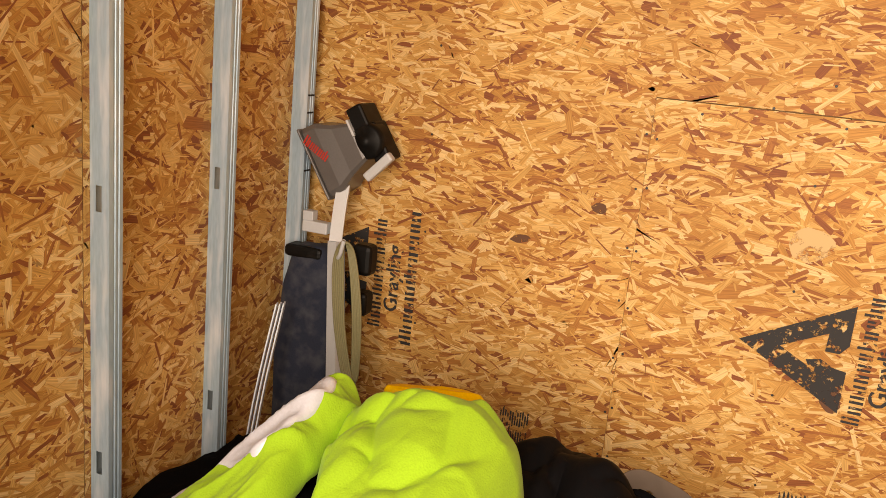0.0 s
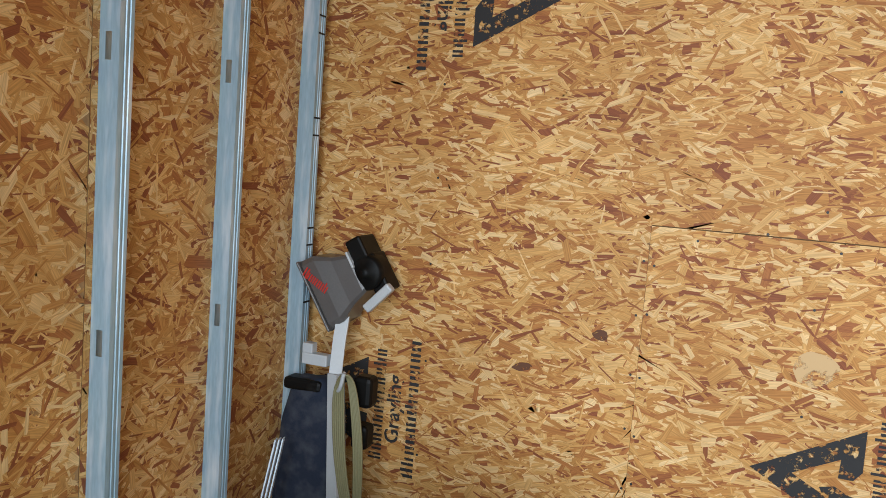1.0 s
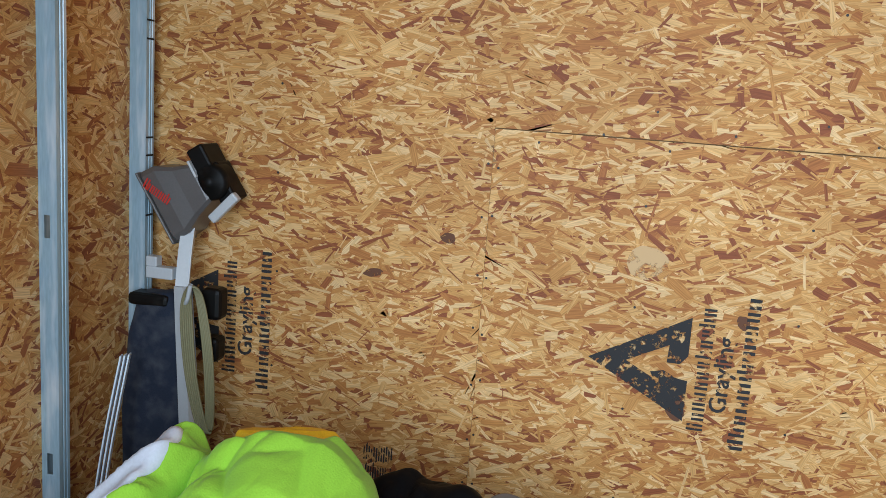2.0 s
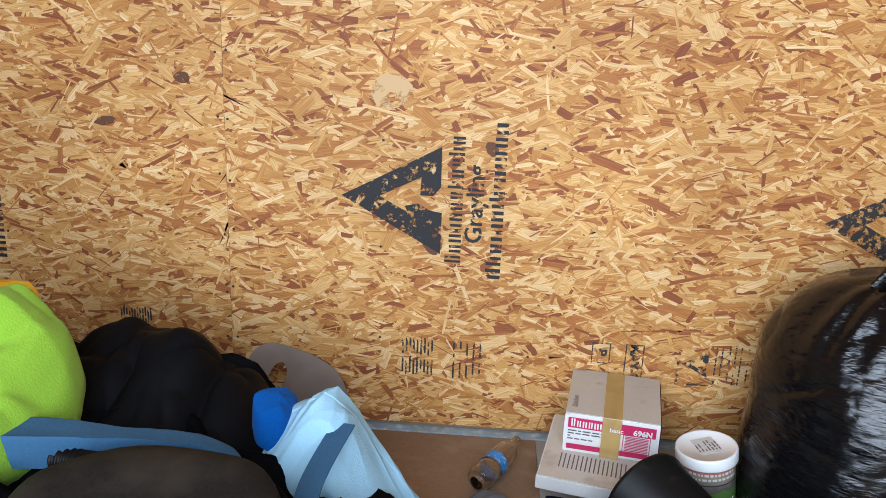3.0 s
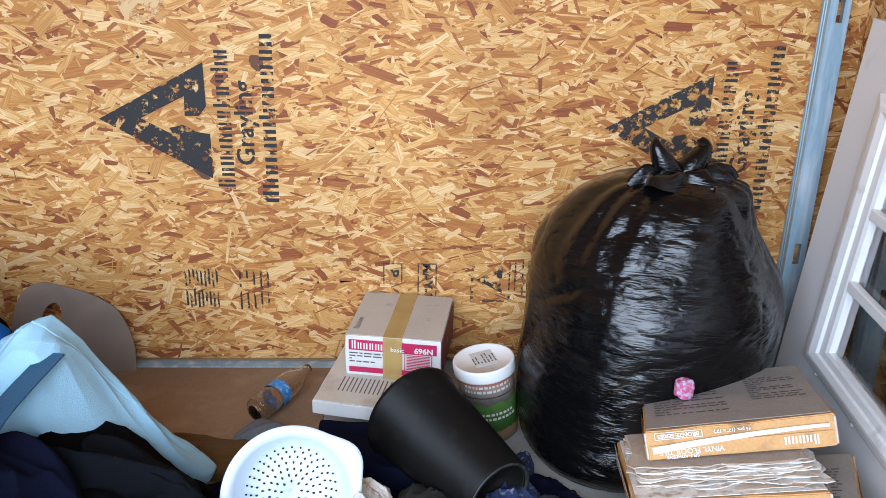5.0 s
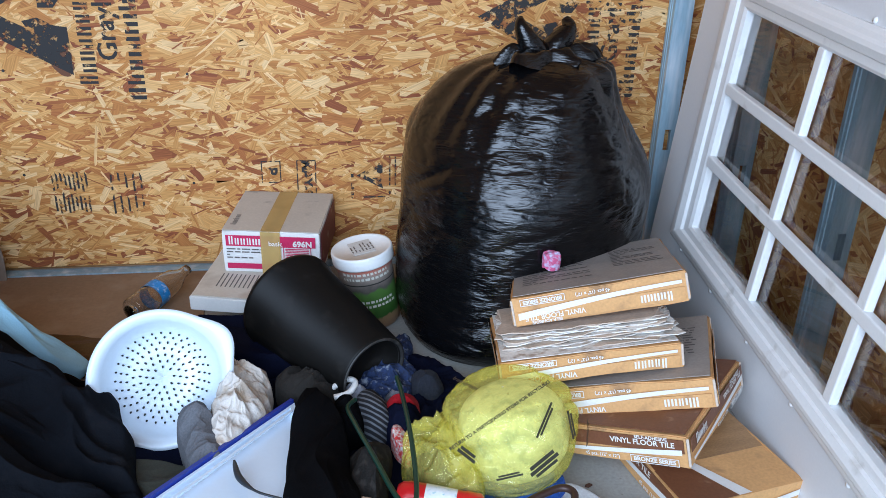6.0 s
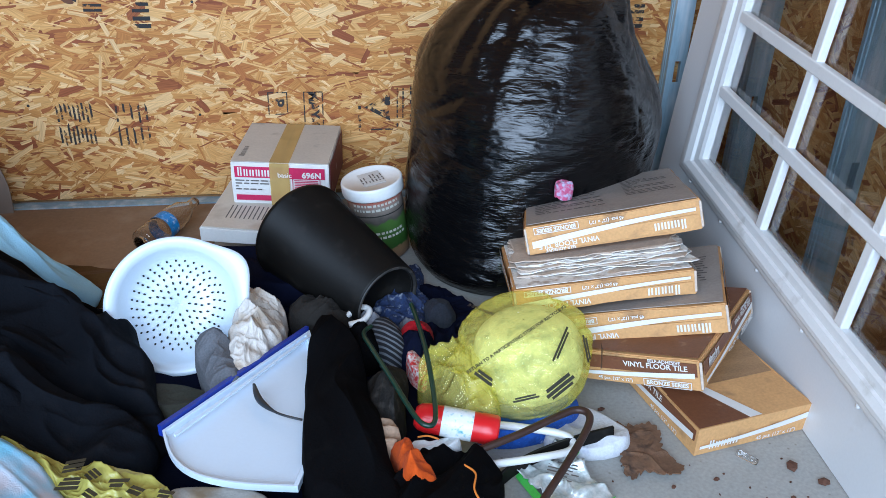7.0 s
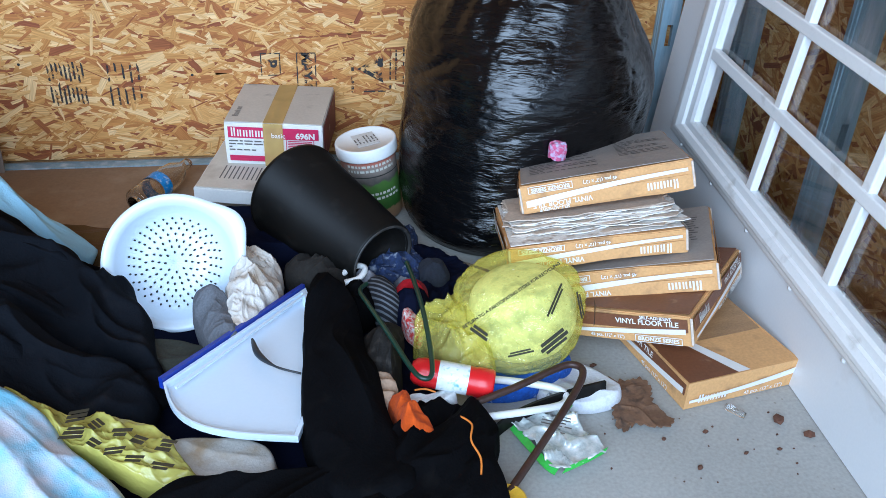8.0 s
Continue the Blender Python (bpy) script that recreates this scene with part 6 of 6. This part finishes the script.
CRUMB = surface("crumb", (0.11, 0.05, 0.03), 0.9, vary=0.4, coarse=60)
rng = random.Random(21)
for k, (x, y, s) in enumerate([(1.364, 1.043, .011), (1.399, 1.004, .009), (1.228, 1.032, .005), (1.273, 0.977, .004), (1.184, 0.955, .005), (1.096, 1.222, .006), (1.333, 0.979, .004), (1.152, 1.024, .004)] + [(rng.uniform(1.0, 1.36), rng.uniform(.8, 1.16), rng.uniform(.0010, .0024)) for _ in range(34)]):
    bm = bmesh.new()
    bmesh.ops.create_icosphere(bm, subdivisions=1, radius=s, matrix=pose(x, y, s * 0.45, 0, 0, rng.uniform(0, 90)) @ Matrix.Diagonal((1.3, 0.9, 0.55, 1)))
    for v in bm.verts:
        v.co += noise.noise_vector(v.co * 400) * s * 0.35
    tagged(part("debris_crumb", bm, CRUMB), "brown crumb of debris on the concrete", "debris", "crumbs on the floor")
cup = thing("yellow_lid_cup", "small cup with a yellow lid and magenta rim", "cup", pose(0.857, 0.900, 0.0))
part("body", mesh_of("body", *lathe([(0.0001, 0), (0.022, 0), (0.027, 0.03), (0.028, 0.034)], 32), surface("magenta_cup", (0.35, 0.02, 0.10), 0.4), True), None, cup)
part("lid", mesh_of("lid", *lathe([(0.0288, 0.030), (0.0292, 0.036), (0.026, 0.038), (0.025, 0.036), (0.0001, 0.0365)], 32), surface("lid_yellow", (0.70, 0.42, 0.03), 0.4), True), None, cup, "yellow snap lid")
for k, q in enumerate((((0.806, 1.024, .088), (0.822, 1.000, .090), (0.815, 0.969, .088), (0.824, 0.940, .080), (0.820, 0.914, .072)), ((0.749, 1.093, .085), (0.764, 1.088, .09), (0.780, 1.081, .088)))):
    part("drawcord", mesh_of("drawcord", *tube(q, 0.0016, 8), surface("cord_orange", (0.65, 0.2, 0.02), 0.7), True), None, shorts, "orange drawcord")
garment("candy_wrapper", "red and white candy wrapper beside the yellow bag", "wrapper", surface("candy_print", (0.6, 0.04, 0.04), 0.35, vary=0.3, coarse=70, dirt=(0.8, 0.78, 0.75), dirt_at=0.52), [(0.760, 1.328), (0.774, 1.338), (0.791, 1.309), (0.788, 1.289), (0.775, 1.293)], 0.05, 0.010, 44, 50, 99, nr=16, na=60)
garment("tan_ball", "crumpled tan paper beside the red bottle", "paper", surface("tan_paper", (0.35, 0.24, 0.16), 0.9, vary=0.3, coarse=40), [(0.689, 1.116), (0.710, 1.124), (0.721, 1.097), (0.708, 1.073), (0.687, 1.086)], 0.06, 0.014, 24, 20, 100, nr=16, na=60)
garment("white_tissue", "crumpled white printed wrapper by the red bottle", "wrapper", surface("white_wrap", (0.66, 0.68, 0.68), 0.45, vary=0.15, coarse=40, dirt=(0.1, 0.25, 0.3), dirt_at=0.72), [(0.729, 1.087), (0.749, 1.113), (0.808, 1.124), (0.819, 1.100), (0.780, 1.073), (0.741, 1.052)], 0.05, 0.016, 22, 30, 101, nr=20, na=80)
garment("pink_rag", "pink and lilac cloth poking from a hole in the sack", "cloth", surface("pink_cloth", (0.55, 0.10, 0.22), 0.8, vary=0.3, coarse=50, dirt=(0.55, 0.55, 0.75), dirt_at=0.55), [(1.096, 1.600), (1.105, 1.605), (1.114, 1.602), (1.116, 1.591), (1.105, 1.587), (1.096, 1.591)], 0.0, 0.010, 24, 0, 102, base=lambda x, y: 0.282, nr=16, na=60, rim=0.008)

# ---- upright cleaner standing on end in the corner ----
GREYPL = surface("grey_housing", (0.115, 0.105, 0.10), 0.32, vary=0.1, coarse=12, bump=0.03)
POLE = surface("grey_enamel", (0.52, 0.54, 0.55), 0.35, vary=0.05, bump=0.03)
BAGCLOTH = fabric("blue_black_bag", (0.028, 0.034, 0.052), dirt=(0.06, 0.065, 0.08), dirt_at=0.55, fine=300)
CORD = surface("olive_cord", (0.22, 0.20, 0.10), 0.5, vary=0.15)
REDM = surface("red_mark", (0.55, 0.03, 0.02), 0.5)
vac = thing("upright_cleaner", "old upright vacuum cleaner stood on end, grey housing uppermost", "vacuum", pose(0.0, 0.062, 0.0))
part("handle_pole", mesh_of("handle_pole", *tube([(-1.245, 1.96, 0.0), (-1.27, 1.965, 0.35), (-1.30, 1.97, 0.76)], lambda t: 0.033 - 0.009 * t, 4, 10), POLE), None, vac)
part("upper_pole", mesh_of("upper_pole", *tube([(-1.303, 1.972, 0.755), (-1.312, 2.0, 0.83), (-1.318, 2.03, 0.91)], 0.0255, 4, 6), POLE), None, vac)
bm = boxed(-1.405, -1.325, 1.955, 1.985, 0.775, 0.808, 0.003)
box(bm, -1.405, -1.372, 1.955, 1.985, 0.8075, 0.836, 0.003)
part("bracket", bm, POLE, vac)
# housing: tapered hood, tilted
bm = bmesh.new()
sec = [(-0.083, 0.062, 0.120), (-0.076, 0.07, 0.118), (-0.03, 0.072, 0.115), (0.02, 0.062, 0.085), (0.075, 0.058, 0.065), (0.095, 0.05, 0.055)]
rings = []
for x, dy, dz in sec:
    rings.append([bm.verts.new((x, sy * dy * ky, sz * dz * kz)) for sy, sz, ky, kz in ((-1, -1, .8, 1), (-1, -1, 1, .86), (-1, 1, 1, .86), (-1, 1, .8, 1), (1, 1, .8, 1), (1, 1, 1, .86), (1, -1, 1, .86), (1, -1, .8, 1))])
for a, b in zip(rings, rings[1:]):
    for i in range(8):
        bm.faces.new((a[i], a[(i + 1) % 8], b[(i + 1) % 8], b[i]))
bm.faces.new(rings[0][::-1])
bm.faces.new(rings[-1])
HM = Matrix.Translation((-1.335, 2.055, 1.005)) @ Matrix.Rotation(radians(-32), 4, "Y") @ Matrix.Scale(0.9, 4)
part("housing", bm, GREYPL, vac, "dark grey moulded housing", m=HM)
part("rim", boxed(-0.091, -0.082, -0.074, 0.071, -0.124, 0.122, 0.004), GREYPL, vac, m=HM)
part("motor_cover", mesh_of("motor_cover", *lathe([(0.0001, 0.035), (0.018, 0.035), (0.02, 0.028), (0.048, 0.024), (0.056, 0.016), (0.058, 0.0), (0.058, -0.05)], 40), BLACKPL, True), None, vac, "round black motor cover", m=HM @ pose(0.105, -0.03, -0.01, 90, 0, 0))
bm = boxed(0.085, 0.142, -0.055, 0.06, 0.03, 0.105, 0.008)
box(bm, 0.095, 0.150, -0.03, 0.06, -0.09, 0.04, 0.008)
part("motor_block", bm, BLACKPL, vac, m=HM)
part("ring_slot", boxed(0.078, 0.086, -0.066, 0.05, 0.02, 0.075, 0.002), POLE, vac, m=HM)
part("bulb_tube", boxed(0.02, 0.135, -0.05, -0.02, -0.135, -0.105, 0.006), POLE, vac, "pale printed side tube", m=HM @ pose(0, 0, 0, 0, -14, 0))
part("brand_patch", bars(6, 0.10, 0.034, random.Random(2), 0.15), REDM, vac, "red brand lettering worn to patches", m=HM @ pose(-0.05, -0.0735, 0.04, 90, 0, 0) @ pose(0, 0, 0, 0, 0, -62))
vs, fs = pad(0.094, 0.045, 0.36, (0.6, 0.35), 48, 48, 4, 0.012)
vs = [Vector((v.x * (1.0 - 0.25 * max(0, v.z / 0.36) ** 2) + 0.03 * max(0, -v.z), v.y, v.z)) for v in vs]
part("dust_bag", mesh_of("dust_bag", vs, fs, BAGCLOTH, True), None, vac, "dark blue cloth dust bag", m=pose(-1.405, 2.015, 0.365, 0, 2, 0))
part("bag_clip", boxed(-1.475, -1.35, 1.975, 2.04, 0.685, 0.722, 0.012), BLACKPL, vac)
for k in range(6):
    o = 0.006 * k
    part("cord_loop", mesh_of("cord_loop", *tube([(-1.262 + o * 0.4, 1.935 - o * 0.4, 0.77), (-1.285 + o, 1.935, 0.70), (-1.265 + o, 1.93, 0.52), (-1.225 + o * 0.9, 1.93, 0.37), (-1.205 + o * 0.7, 1.935, 0.40), (-1.215 + o * 0.8, 1.935, 0.58), (-1.24 + o * 0.6, 1.935, 0.74)], 0.0036, 8, 6, True), CORD, True), None, vac, "olive power cord looped on hooks")
part("cord_hook", mesh_of("cord_hook", *tube([(-1.285, 1.95, 0.71), (-1.262, 1.925, 0.735), (-1.25, 1.92, 0.78)], 0.006, 8), POLE, True), None, vac)
part("black_grip", boxed(-1.245, -1.195, 1.97, 2.03, 0.55, 0.62, 0.012), BLACKPL, vac)
part("black_grip", boxed(-1.25, -1.19, 1.97, 2.03, 0.67, 0.76, 0.014), BLACKPL, vac)
st = thing("white_strip", "bundle of long white plastic strips leaning in the corner", "strip", pose(0.0, 0.05, 0.0))
for k in range(3):
    part("slat", strap([((-1.40 - 0.006 * k, 1.885 - 0.010 * k, 0.58), (0.3, -1, 0)), ((-1.42 - 0.007 * k, 1.83 - 0.010 * k, 0.32), (0.3, -1, 0)), ((-1.43 - 0.007 * k, 1.77 - 0.010 * k, 0.02), (0.3, -1, 0))], 0.02, 0.004), WHITEPL, st)
